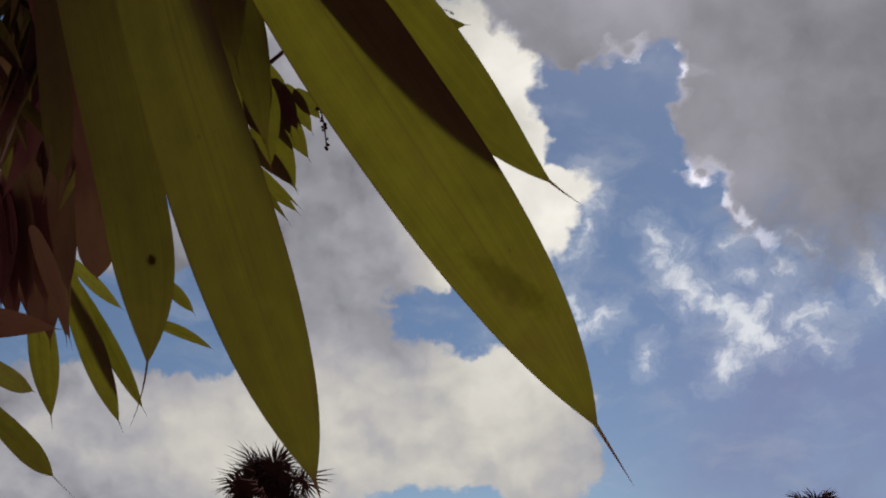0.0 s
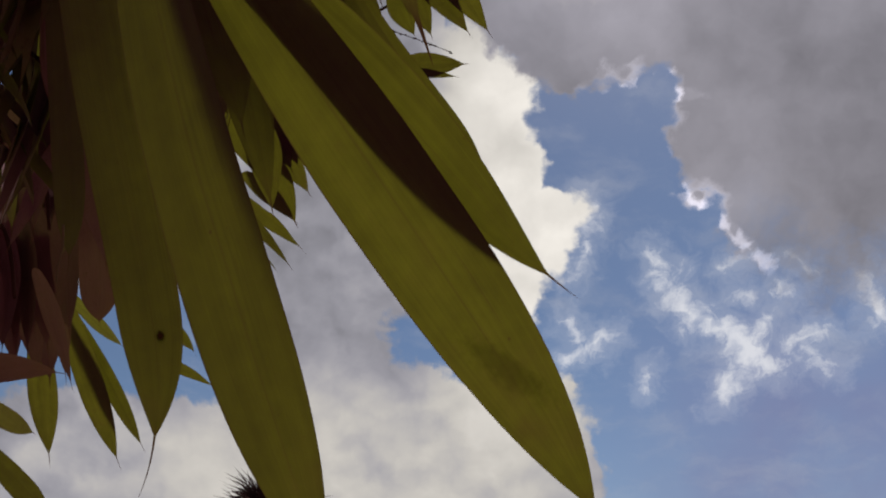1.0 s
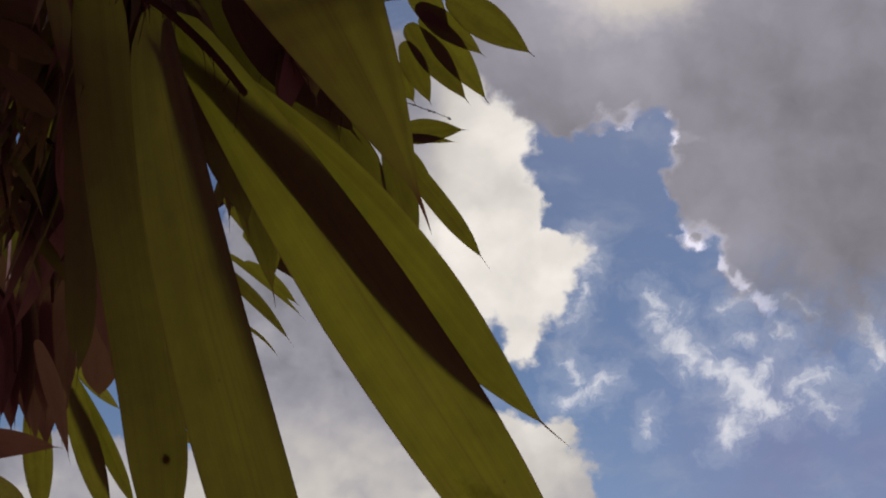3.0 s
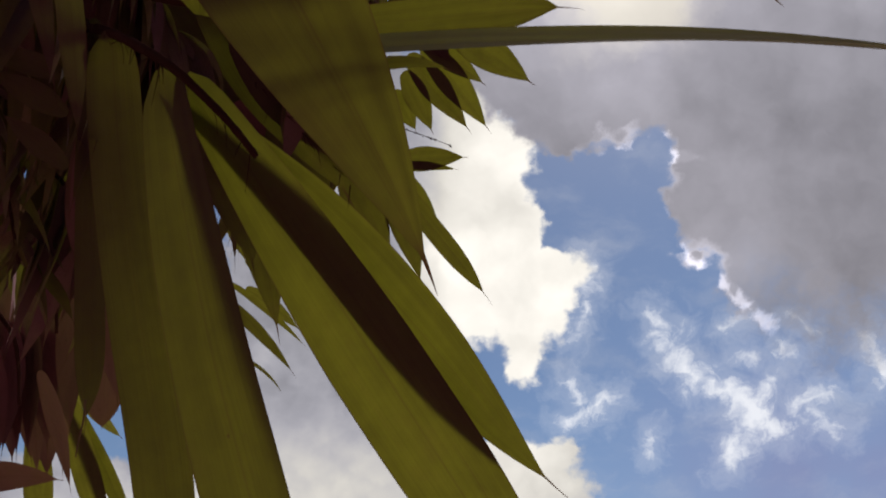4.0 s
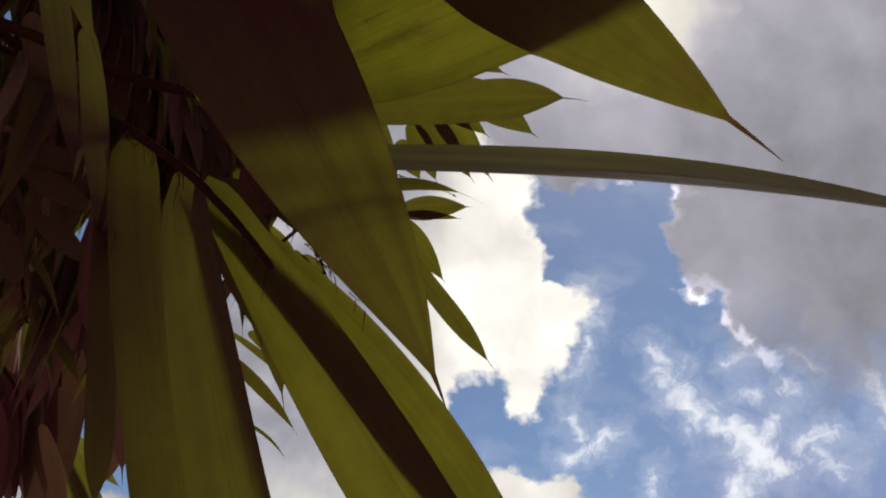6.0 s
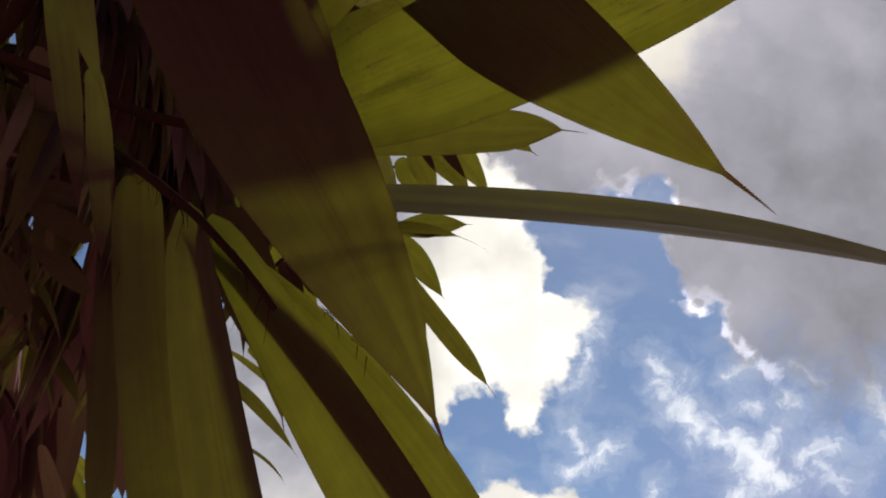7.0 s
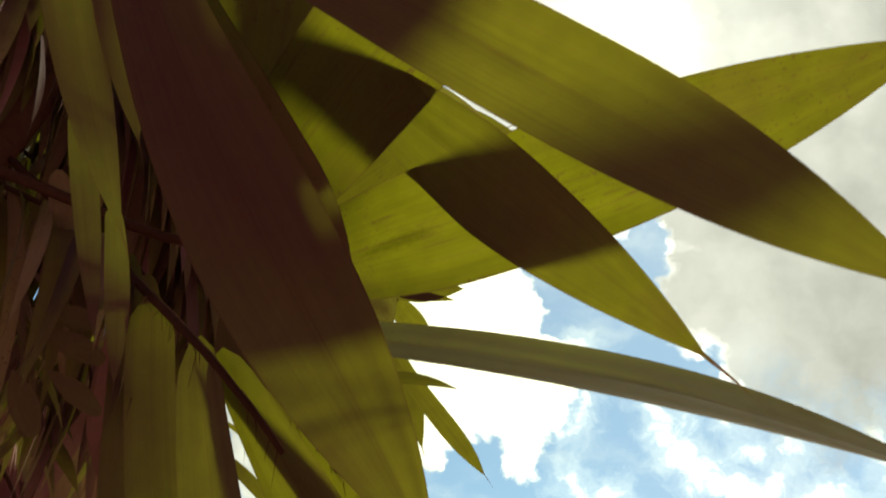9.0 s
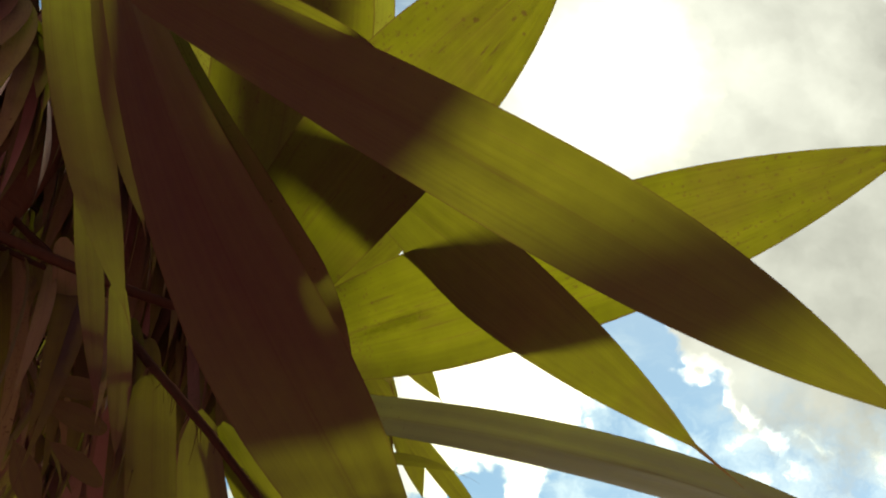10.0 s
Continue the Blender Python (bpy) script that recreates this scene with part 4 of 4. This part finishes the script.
leaflet(frond_g, [(-1.394, 1.725, 2.850), (-1.381, 1.816, 2.747), (-1.368, 1.913, 2.602), (-1.356, 2.002, 2.446)], 0.0619, (0.46, 0.46), (0.42, 0.40, 1.70, 0.91), LEAF_DRY_SHADED)
leaflet(frond_g, [(-1.125, 1.353, 2.457), (-1.126, 1.405, 2.382), (-1.128, 1.461, 2.280), (-1.130, 1.511, 2.171)], 0.0500, (-0.34, -0.34), (0.42, 0.40, 1.70, 0.91), LEAF_DRY_SHADED)
leaflet(frond_g, [(-1.140, 1.535, 2.601), (-1.128, 1.599, 2.528), (-1.115, 1.666, 2.426), (-1.104, 1.727, 2.316)], 0.0484, (-0.05, -0.05), (0.42, 0.40, 1.70, 0.91), LEAF_DRY_SHADED)
leaflet(frond_g, [(-1.134, 1.300, 2.524), (-1.124, 1.378, 2.433), (-1.114, 1.460, 2.307), (-1.104, 1.535, 2.171)], 0.0372, (-0.18, -0.18), (0.42, 0.40, 1.70, 0.91), LEAF_DRY_SHADED)
leaflet(frond_g, [(-1.091, 1.267, 2.302), (-1.089, 1.314, 2.230), (-1.086, 1.364, 2.132), (-1.083, 1.409, 2.028)], 0.0347, (-0.08, -0.08), (0.42, 0.40, 1.70, 0.91), LEAF_DRY_SHADED)
leaflet(frond_g, [(-1.427, 1.450, 2.987), (-1.419, 1.557, 2.893), (-1.410, 1.671, 2.759), (-1.402, 1.775, 2.612)], 0.0663, (0.00, 0.00), (0.42, 0.40, 1.70, 0.91), LEAF_DRY_SHADED)
leaflet(frond_g, [(-1.400, 1.546, 3.059), (-1.403, 1.645, 2.963), (-1.406, 1.750, 2.827), (-1.408, 1.846, 2.679)], 0.0685, (0.00, 0.00), (0.42, 0.40, 1.70, 0.91), LEAF_DRY_SHADED)
leaflet(frond_g, [(-1.320, 1.536, 2.999), (-1.314, 1.639, 2.902), (-1.308, 1.748, 2.763), (-1.303, 1.848, 2.613)], 0.0663, (0.00, 0.00), (0.42, 0.40, 1.70, 0.91), LEAF_DRY_SHADED)
leaflet(frond_g, [(-1.285, 1.588, 2.975), (-1.275, 1.676, 2.896), (-1.263, 1.768, 2.784), (-1.253, 1.853, 2.661)], 0.0608, (0.00, 0.00), (0.42, 0.40, 1.70, 0.91), LEAF_DRY_SHADED)
leaflet(frond_g, [(-1.222, 1.212, 2.703), (-1.218, 1.298, 2.623), (-1.214, 1.388, 2.509), (-1.210, 1.471, 2.386)], 0.0552, (0.00, 0.00), (0.42, 0.40, 1.70, 0.91), LEAF_DRY_SHADED)
leaflet(frond_g, [(-1.294, 1.349, 2.928), (-1.275, 1.447, 2.857), (-1.256, 1.551, 2.751), (-1.239, 1.647, 2.634)], 0.0619, (0.00, 0.00), (0.42, 0.40, 1.70, 0.91), LEAF_DRY_SHADED)
leaflet(frond_g, [(-0.439, 0.428, 2.240), (-0.429, 0.487, 2.174), (-0.419, 0.550, 2.082), (-0.410, 0.608, 1.982)], 0.0635, (0.00, 0.00), (0.42, 0.45, 1.70, 0.91), LEAF_DRY_SHADED)
leaflet(frond_g, [(-0.471, 0.570, 2.148), (-0.461, 0.612, 2.096), (-0.450, 0.657, 2.025), (-0.440, 0.698, 1.949)], 0.0353, (0.00, 0.00), (0.42, 0.40, 1.70, 0.91), LEAF_DRY_SHADED)
leaflet(frond_g, [(-0.398, 0.694, 2.586), (-0.386, 0.723, 2.570), (-0.373, 0.753, 2.546), (-0.361, 0.782, 2.517)], 0.0353, (0.00, 0.00), (0.42, 0.40, 1.70, 0.91), LEAF_DRY_SHADED)


# ---- the thicket of fronds beside the open sky, and fronds added for shade ----
def along(points, u):
    """A place on a smooth line through the points, and its direction there."""
    pts = [Vector(p) for p in points]
    k = min(int(u * (len(pts) - 1)), len(pts) - 2)
    t = u * (len(pts) - 1) - k
    p0, p1, p2, p3 = pts[max(k - 1, 0)], pts[k], pts[k + 1], pts[min(k + 2, len(pts) - 1)]
    here = 0.5 * (2 * p1 + (p2 - p0) * t + (2 * p0 - 5 * p1 + 4 * p2 - p3) * t * t + (3 * p1 - p0 - 3 * p2 + p3) * t**3)
    way = 0.5 * ((p2 - p0) + 2 * (2 * p0 - 5 * p1 + 4 * p2 - p3) * t + 3 * (3 * p1 - p0 - 3 * p2 + p3) * t * t)
    return here, way.normalized()


def in_thicket(p):
    """The part of the plan that the thicket fills: up and away from the clearing, not over it, or overhead, where
    unseen fronds are added for shade.
    """
    if p.z - 1.7 > 2.7 * (p.y + 0.32) + 0.12:
        return True
    reach = 0.78 * (p.y + 0.15) + 0.625 * (p.z - 1.6)
    steep = (p.z - 1.5) / max(0.05, math.hypot(p.x, p.y))
    return steep > 0.50 and p.x < -max(0.08, 0.53 - 0.72 * (steep - 0.50)) * reach


def pinnate_frond(parent, points, thick, count, length, half, droop, mats, seed, start=0.3, label=""):
    """A feather-shaped frond: a rachis with narrow leaflets set along both sides, hanging and a little twisted."""
    rnd = random.Random(seed)
    axis = frond(parent, points, thick, thick * 0.35, label)
    for i in range(count):
        u = start + (0.99 - start) * i / (count - 1)
        p, way = along(points, u)
        flank = way.cross(Vector((0, 0, 1))).normalized() * (1 if i % 2 else -1)
        go = (way * rnd.uniform(0.45, 0.9) + flank * rnd.uniform(0.5, 0.9) + Vector((0, 0, rnd.uniform(-0.25, 0.2)))).normalized()
        ln = length * (0.7 + 0.5 * math.sin(math.pi * min(1.0, 0.25 + u * 0.7))) * rnd.uniform(0.75, 1.15)
        fall = Vector((0, 0, -droop * rnd.uniform(0.6, 1.3) * ln))
        out = 1 - 0.55 * min(1.0, droop)
        ctrl = [p, p + go * ln * 0.32 * out + fall * 0.12, p + go * ln * 0.70 * out + fall * 0.50, p + go * ln * 0.90 * out + fall]
        if not all(in_thicket(q) for q in ctrl[1:]):
            continue
        twist = rnd.uniform(-0.9, 0.9)
        leaflet(axis, ctrl, half * rnd.uniform(0.5, 0.95), (twist, twist + rnd.uniform(-0.7, 0.7)), (0.45, rnd.uniform(0.3, 0.45), 2.0, 0.90), rnd.choice(mats), rows=22, cols=4)
    return axis


GREENS = [LEAF, LEAF, LEAF_DULL]
MIXED = [LEAF, LEAF, LEAF_DULL, LEAF_DULL, LEAF_DRY_SHADED]
BROWNS = [LEAF, LEAF_DULL, LEAF_DULL, LEAF_DRY_SHADED]
THICKET = [
    # from, line of the rachis, thickness, leaflets, length, half width, droop, blades
    (near_palm, [crown, (-0.80, 0.20, 2.72), (-0.653, 0.241, 2.357), (-0.582, 0.250, 2.326), (-0.451, 0.280, 2.274), (-0.376, 0.309, 2.223)], 0.006, 34, 0.26, 0.017, 0.95, GREENS),
    (near_palm, [crown, (-0.95, 0.25, 3.02), (-0.776, 0.234, 2.808), (-0.649, 0.288, 2.724), (-0.585, 0.370, 2.616)], 0.006, 34, 0.30, 0.018, 0.9, MIXED),
    (near_palm, [crown, (-0.86, 0.30, 3.28), (-0.78, 0.42, 3.05), (-0.70, 0.56, 2.78), (-0.66, 0.66, 2.52)], 0.006, 40, 0.32, 0.019, 0.9, MIXED),
    (mid_palm, [mid_top, (-1.50, 0.70, 3.05), (-1.116, 0.511, 2.859), (-0.950, 0.520, 2.812), (-0.800, 0.580, 2.717), (-0.737, 0.680, 2.587)], 0.008, 46, 0.32, 0.020, 0.95, MIXED),
    (mid_palm, [mid_top, (-1.40, 0.75, 2.85), (-0.968, 0.620, 2.623), (-0.871, 0.650, 2.559), (-0.820, 0.726, 2.453), (-0.791, 0.846, 2.307)], 0.008, 52, 0.25, 0.014, 0.45, GREENS),
    (mid_palm, [mid_top, (-1.60, 0.40, 3.40), (-1.171, 0.183, 3.298), (-0.941, 0.210, 3.231), (-0.745, 0.254, 3.148), (-0.618, 0.350, 3.017)], 0.008, 46, 0.34, 0.022, 0.9, MIXED),
    (mid_palm, [mid_top, (-1.50, 0.95, 2.95), (-1.064, 0.846, 2.635), (-0.876, 0.846, 2.583), (-0.759, 0.872, 2.485), (-0.722, 0.924, 2.344)], 0.008, 50, 0.32, 0.020, 1.0, BROWNS),
    (mid_palm, [mid_top, (-1.70, 0.80, 3.52), (-1.317, 0.727, 3.424), (-1.071, 0.816, 3.286), (-0.965, 0.974, 3.085)], 0.008, 50, 0.40, 0.026, 1.0, BROWNS),
    (mid_palm, [mid_top, (-1.75, 0.45, 3.95), (-1.251, 0.132, 3.970), (-0.990, 0.196, 3.855), (-0.755, 0.353, 3.654)], 0.008, 46, 0.42, 0.028, 1.0, BROWNS),
    (low_palm, [low_top, (-1.90, 1.40, 2.95), (-1.310, 1.146, 2.714), (-1.105, 1.137, 2.666), (-0.975, 1.168, 2.549), (-0.928, 1.229, 2.379)], 0.010, 72, 0.36, 0.036, 1.0, BROWNS),
    (low_palm, [low_top, (-1.80, 1.40, 2.62), (-1.294, 1.173, 2.468), (-1.113, 1.156, 2.437), (-0.990, 1.177, 2.341), (-0.944, 1.227, 2.195)], 0.010, 72, 0.34, 0.036, 1.0, BROWNS),
    (low_palm, [low_top, (-2.30, 1.60, 3.40), (-1.709, 1.507, 3.202), (-1.415, 1.513, 3.103), (-1.240, 1.591, 2.881)], 0.010, 78, 0.46, 0.051, 1.0, BROWNS),
    (low_palm, [low_top, (-2.20, 1.60, 3.90), (-1.70, 1.35, 3.85), (-1.42, 1.30, 3.65), (-1.28, 1.42, 3.35)], 0.010, 78, 0.50, 0.054, 1.0, BROWNS),
    (low_palm, [low_top, (-2.10, 1.30, 4.30), (-1.60, 0.90, 4.40), (-1.30, 0.85, 4.20), (-1.15, 1.00, 3.90)], 0.010, 78, 0.52, 0.057, 1.0, BROWNS),
    (near_palm, [crown, (-0.650, 0.316, 2.794), (-0.557, 0.397, 2.669), (-0.477, 0.456, 2.569), (-0.438, 0.530, 2.451)], 0.006, 44, 0.28, 0.019, 0.9, MIXED),
    (near_palm, [crown, (-0.765, 0.283, 2.931), (-0.615, 0.401, 2.786), (-0.536, 0.515, 2.645), (-0.493, 0.639, 2.495)], 0.006, 44, 0.30, 0.020, 0.9, MIXED),
    (mid_palm, [mid_top, (-1.55, 0.70, 3.60), (-0.979, 0.387, 3.652), (-0.746, 0.515, 3.481), (-0.587, 0.686, 3.271), (-0.542, 0.849, 3.069)], 0.008, 60, 0.42, 0.030, 1.0, BROWNS),
    (mid_palm, [mid_top, (-1.50, 0.85, 3.20), (-0.950, 0.576, 3.206), (-0.770, 0.794, 2.958), (-0.653, 0.918, 2.797), (-0.597, 1.057, 2.623)], 0.008, 60, 0.38, 0.026, 1.0, BROWNS),
    (mid_palm, [mid_top, (-1.60, 0.50, 4.20), (-1.444, 0.326, 4.392), (-1.003, 0.386, 4.268), (-0.679, 0.592, 4.010), (-0.525, 0.805, 3.748)], 0.008, 60, 0.50, 0.036, 1.0, BROWNS),
    (mid_palm, [mid_top, (-1.60, 1.00, 3.05), (-1.226, 0.805, 3.270), (-0.989, 0.998, 3.039), (-0.872, 1.158, 2.839), (-0.837, 1.312, 2.645)], 0.008, 60, 0.38, 0.026, 1.0, BROWNS),
    (near_palm, [crown, (-0.62, -0.05, 3.30), (-0.50, -0.35, 3.30), (-0.40, -0.65, 3.10), (-0.36, -0.85, 2.85)], 0.008, 60, 0.36, 0.026, 0.8, MIXED),
    (near_palm, [crown, (-0.45, 0.05, 3.40), (-0.20, -0.15, 3.42), (0.05, -0.35, 3.25), (0.20, -0.50, 3.00)], 0.008, 60, 0.36, 0.026, 0.8, MIXED),
    (near_palm, [crown, (-0.85, 0.05, 3.25), (-1.00, -0.20, 3.15), (-1.08, -0.45, 2.90), (-1.10, -0.60, 2.65)], 0.008, 60, 0.36, 0.026, 0.8, MIXED),
    (mid_palm, [mid_top, (-1.60, 0.55, 3.75), (-1.20, 0.10, 3.95), (-0.80, -0.25, 3.90), (-0.50, -0.50, 3.70)], 0.008, 60, 0.46, 0.034, 0.9, BROWNS),
    (near_palm, [crown, (-0.35, -0.20, 3.45), (0.05, -0.45, 3.45), (0.42, -0.62, 3.25), (0.66, -0.72, 2.95)], 0.008, 64, 0.40, 0.030, 0.7, MIXED),
    (near_palm, [crown, (-0.55, -0.30, 3.05), (-0.40, -0.62, 2.95), (-0.22, -0.90, 2.75), (-0.10, -1.05, 2.50)], 0.008, 64, 0.38, 0.028, 0.7, MIXED),
    (near_palm, [crown, (-0.25, 0.00, 3.60), (0.15, -0.15, 3.70), (0.52, -0.30, 3.55), (0.80, -0.42, 3.25)], 0.008, 64, 0.40, 0.030, 0.7, MIXED),
    (near_palm, [crown, (-0.50, 0.45, 3.45), (-0.32, 0.66, 3.40), (-0.20, 0.80, 3.20), (-0.16, 0.90, 2.95)], 0.007, 64, 0.40, 0.040, 0.8, MIXED),
    (near_palm, [crown, (-0.55, 0.55, 3.35), (-0.46, 0.75, 3.20), (-0.40, 0.90, 3.00), (-0.38, 0.98, 2.80)], 0.007, 64, 0.40, 0.040, 0.8, MIXED),
    (mid_palm, [mid_top, (-1.20, 0.90, 3.90), (-0.70, 0.95, 4.10), (-0.38, 1.05, 3.95), (-0.24, 1.15, 3.65)], 0.008, 64, 0.46, 0.044, 0.9, BROWNS),
    (near_palm, [crown, (-0.829, 0.004, 2.780), (-0.732, 0.042, 2.745), (-0.662, 0.093, 2.697), (-0.635, 0.183, 2.614)], 0.006, 60, 0.30, 0.024, 0.9, BROWNS),
    (mid_palm, [mid_top, (-1.318, 0.258, 3.366), (-1.163, 0.299, 3.327), (-1.022, 0.380, 3.251), (-0.965, 0.545, 3.099)], 0.008, 60, 0.42, 0.036, 1.0, BROWNS),
    (near_palm, [crown, (-0.45, 0.38, 2.95), (-0.32, 0.42, 2.78), (-0.24, 0.48, 2.62), (-0.20, 0.54, 2.45)], 0.006, 28, 0.22, 0.030, 0.6, MIXED),
    (near_palm, [crown, (-0.476, 0.441, 2.564), (-0.432, 0.500, 2.501), (-0.393, 0.559, 2.438), (-0.374, 0.624, 2.367)], 0.006, 24, 0.20, 0.024, 0.8, BROWNS),
    (mid_palm, [mid_top, (-1.513, 0.735, 3.426), (-1.363, 0.792, 3.365), (-1.213, 0.882, 3.267), (-1.162, 1.041, 3.097)], 0.008, 60, 0.40, 0.040, 1.0, BROWNS),
]
for i, (palm, line, thick, count, length, half, droop, mats) in enumerate(THICKET):
    pinnate_frond(palm, line, thick, count, length, half, droop, mats, 40 + i)


# ---- fine things on the fronds ----
def strands(parent, start, end, count, length, thick, name, label, droop=0.6):
    """Frayed dry fibres along a line, each a thin bent strand."""
    rnd = random.Random(11)
    a, b = Vector(start), Vector(end)
    bm = bmesh.new()
    for _ in range(count):
        p = a.lerp(b, rnd.random())
        way = ((b - a).normalized() * rnd.uniform(0.2, 1) + Vector((rnd.uniform(-0.35, 0.35), rnd.uniform(-0.35, 0.35), rnd.uniform(-0.5, 0.2)))).normalized()
        ln = length * rnd.uniform(0.4, 1.2)
        mid = p + way * ln * 0.5
        tube_into(bm, [p, mid, mid + way * ln * 0.5 + Vector((0, 0, -droop * ln * rnd.random()))], thick, thick * 0.3, 4, 0.0, 3)
    return part(name, bm, RACHIS, parent, label)


def flower_stalk(parent, points, beads, size, name="flower_stalk"):
    """A thin stalk with small dry buds along it."""
    bm = bmesh.new()
    tube_into(bm, points, size * 0.35, size * 0.2, 5, 0.0, 5)
    rnd = random.Random(3)
    pts = [Vector(p) for p in points]
    for _ in range(beads):
        k = rnd.random() * (len(pts) - 1)
        p = pts[int(k)].lerp(pts[int(k) + 1], k % 1)
        off = Vector((rnd.uniform(-1, 1), rnd.uniform(-1, 1), rnd.uniform(-1, 1))).normalized() * size * 0.7
        bmesh.ops.create_icosphere(bm, subdivisions=1, radius=size * rnd.uniform(0.4, 0.8), matrix=Matrix.Translation(p + off))
    return part(name, bm, RACHIS, parent, "thin dark stalk with dry buds")


strands(frond_a, (-0.352, 0.240, 2.158), (-0.210, 0.189, 2.012), 26, 0.026, 0.0007, "fibre", "dry shaggy brown fibres")
strands(frond_a, (-0.210, 0.189, 2.012), (-0.133, 0.209, 1.932), 12, 0.024, 0.0006, "fibre", "dry shaggy brown fibres")
strands(frond_b, (-0.120, 0.127, 1.922), (-0.051, 0.179, 1.866), 12, 0.012, 0.0005, "fibre", "torn brown fringe of a leaflet", 0.2)
flower_stalk(frond_e, [(-0.187, 1.525, 3.445), (-0.072, 1.557, 3.425), (0.038, 1.588, 3.398)], 26, 0.005)
flower_stalk(frond_f, [(-0.585, 2.062, 3.513), (-0.531, 2.159, 3.423), (-0.516, 2.252, 3.318)], 24, 0.013)
flower_stalk(frond_c, [(-0.146, 0.536, 2.423), (-0.116, 0.555, 2.408), (-0.089, 0.563, 2.402)], 20, 0.006)
# The curled, dried-out end of one leaflet.
bm = bmesh.new()
tube_into(bm, [(-0.330, 0.425, 1.846), (-0.329, 0.432, 1.830), (-0.330, 0.437, 1.814), (-0.330, 0.442, 1.798)], 0.0012, 0.0005, 5, 0.2, 6)
part("dry_tip", bm, DEAD, frond_a, "curled straw-coloured dry leaf end")

# ---- blemishes on the blades ----
def stain_material(name, colour, thick):
    m, n = material(name)
    uv = n.tree.nodes.new("ShaderNodeUVMap").outputs[0]
    r = n.vec("LENGTH", n.vec("MULTIPLY", n.vec("SUBTRACT", uv, (0.5, 0.5, 0)), (2, 2, 0)), out=1)
    rough_edge = n.noise(n.vec("MULTIPLY", uv, (3, 9, 1)), 1.6, 5.0, 0.65)
    cover = n.math("MULTIPLY", n.smooth(n.math("ADD", r, n.math("MULTIPLY_ADD", rough_edge, 1.3, -0.65)), 0.25, 0.95, 1.0, 0.0), thick)
    clear = n.tree.nodes.new("ShaderNodeBsdfTransparent").outputs[0]
    finish(n, blend(n, cover, clear, bsdf(n, "Diffuse", colour)))
    return m


SOOT = stain_material("sooty_mould", (0.024, 0.016, 0.007, 1), 0.33)
ROT = stain_material("brown_rot", (0.03, 0.012, 0.006, 1), 1.0)


def stain(parent, a, b, width, mat, label):
    """A thin film on a blade's underside between two places."""
    a, b = Vector(a), Vector(b)
    way = (b - a).normalized()
    side = way.cross(FACING).normalized() * width / 2
    bm = bmesh.new()
    uvs = bm.loops.layers.uv.new("UVMap")
    f = bm.faces.new([bm.verts.new(q) for q in (a - side, a + side, b + side, b - side)])
    for loop, q in zip(f.loops, ((0, 0), (1, 0), (1, 1), (0, 1))):
        loop[uvs].uv = q
    ob = part("stain", bm, mat, parent, label)
    ob.visible_shadow = False
    return ob


stain(frond_a, (0.0023, 0.3846, 1.7270), (0.0845, 0.3943, 1.6698), 0.030, SOOT, "dark sooty smear on a leaflet")
stain(frond_a, (-0.2470, 0.4723, 1.7699), (-0.2449, 0.4799, 1.7578), 0.012, ROT, "small brown rotten spot")
stain(frond_a, (-0.0891, 0.1083, 2.0596), (-0.0084, 0.0676, 2.0614), 0.016, SOOT, "dark sooty smear on a leaflet")

# ---- far palm trees ----
def palm_tree(at, height, crown_r, seed, label, fans=110):
    """A fan palm: ringed tapering trunk and a dense head of fans, each of many narrow blades."""
    rnd = random.Random(seed)
    tree = tagged(new("palm_tree"), label, "palm tree", "palm trees in the distance")
    tree.location = at
    bm = bmesh.new()
    tube_into(bm, [(0, 0, 0), (0.05, 0, height * 0.35), (0.1, 0.05, height * 0.7), (0.08, 0.02, height)], 0.24, 0.15, 12, 0.1, 12)
    part("trunk", bm, BARK, tree)
    bm = bmesh.new()
    stalk = 0.6 * crown_r
    tube_into(bm, [(0, 0, 0), (stalk * 0.5, 0, 0.04), (stalk, 0, 0)], 0.022, 0.012, 5, 0, 3)
    hub = Vector((stalk, 0, 0))
    for i in range(30):
        a = radians(-150 + 300 * i / 29) + rnd.uniform(-0.04, 0.04)
        ln = crown_r * 0.42 * (1 - 0.3 * abs(i - 14.5) / 14.5) * rnd.uniform(0.8, 1.15)
        way = Vector((math.cos(a), math.sin(a), 0.15 * math.sin(i * 1.9)))
        side = Vector((-math.sin(a), math.cos(a), 0)) * 0.040
        m = hub + way * ln * 0.5
        e = hub + way * ln + Vector((0, 0, -0.35 * ln * rnd.uniform(0.5, 1.3)))
        v = [bm.verts.new(q) for q in (hub - side * 0.3, hub + side * 0.3, m + side, m - side, e)]
        bm.faces.new((v[0], v[1], v[2], v[3]))
        bm.faces.new((v[3], v[2], v[4]))
    fan = mesh_of("fan", bm, FAR_LEAF)
    for i in range(fans):
        f = new("fan", fan)
        f.parent = tree
        up = rnd.uniform(-70, 85)
        f.matrix_local = Matrix.Translation((0.08, 0.02, height - rnd.uniform(0, 0.5))) @ pose(0, 0, 0, 0, 0, i * 137.5) @ pose(0, 0, 0, rnd.uniform(-50, 50), -up, 0) @ Matrix.Scale(rnd.uniform(0.45, 1.05), 4)
    return tree


palm_tree((-6.75, 25.6, 0.0), 5.25, 2.75, 1, "tall dark fan palm with a dense spiky crown")
palm_tree((15.6, 29.0, 0.0), 5.15, 1.7, 2, "distant palm showing only spiky frond tips", 45)
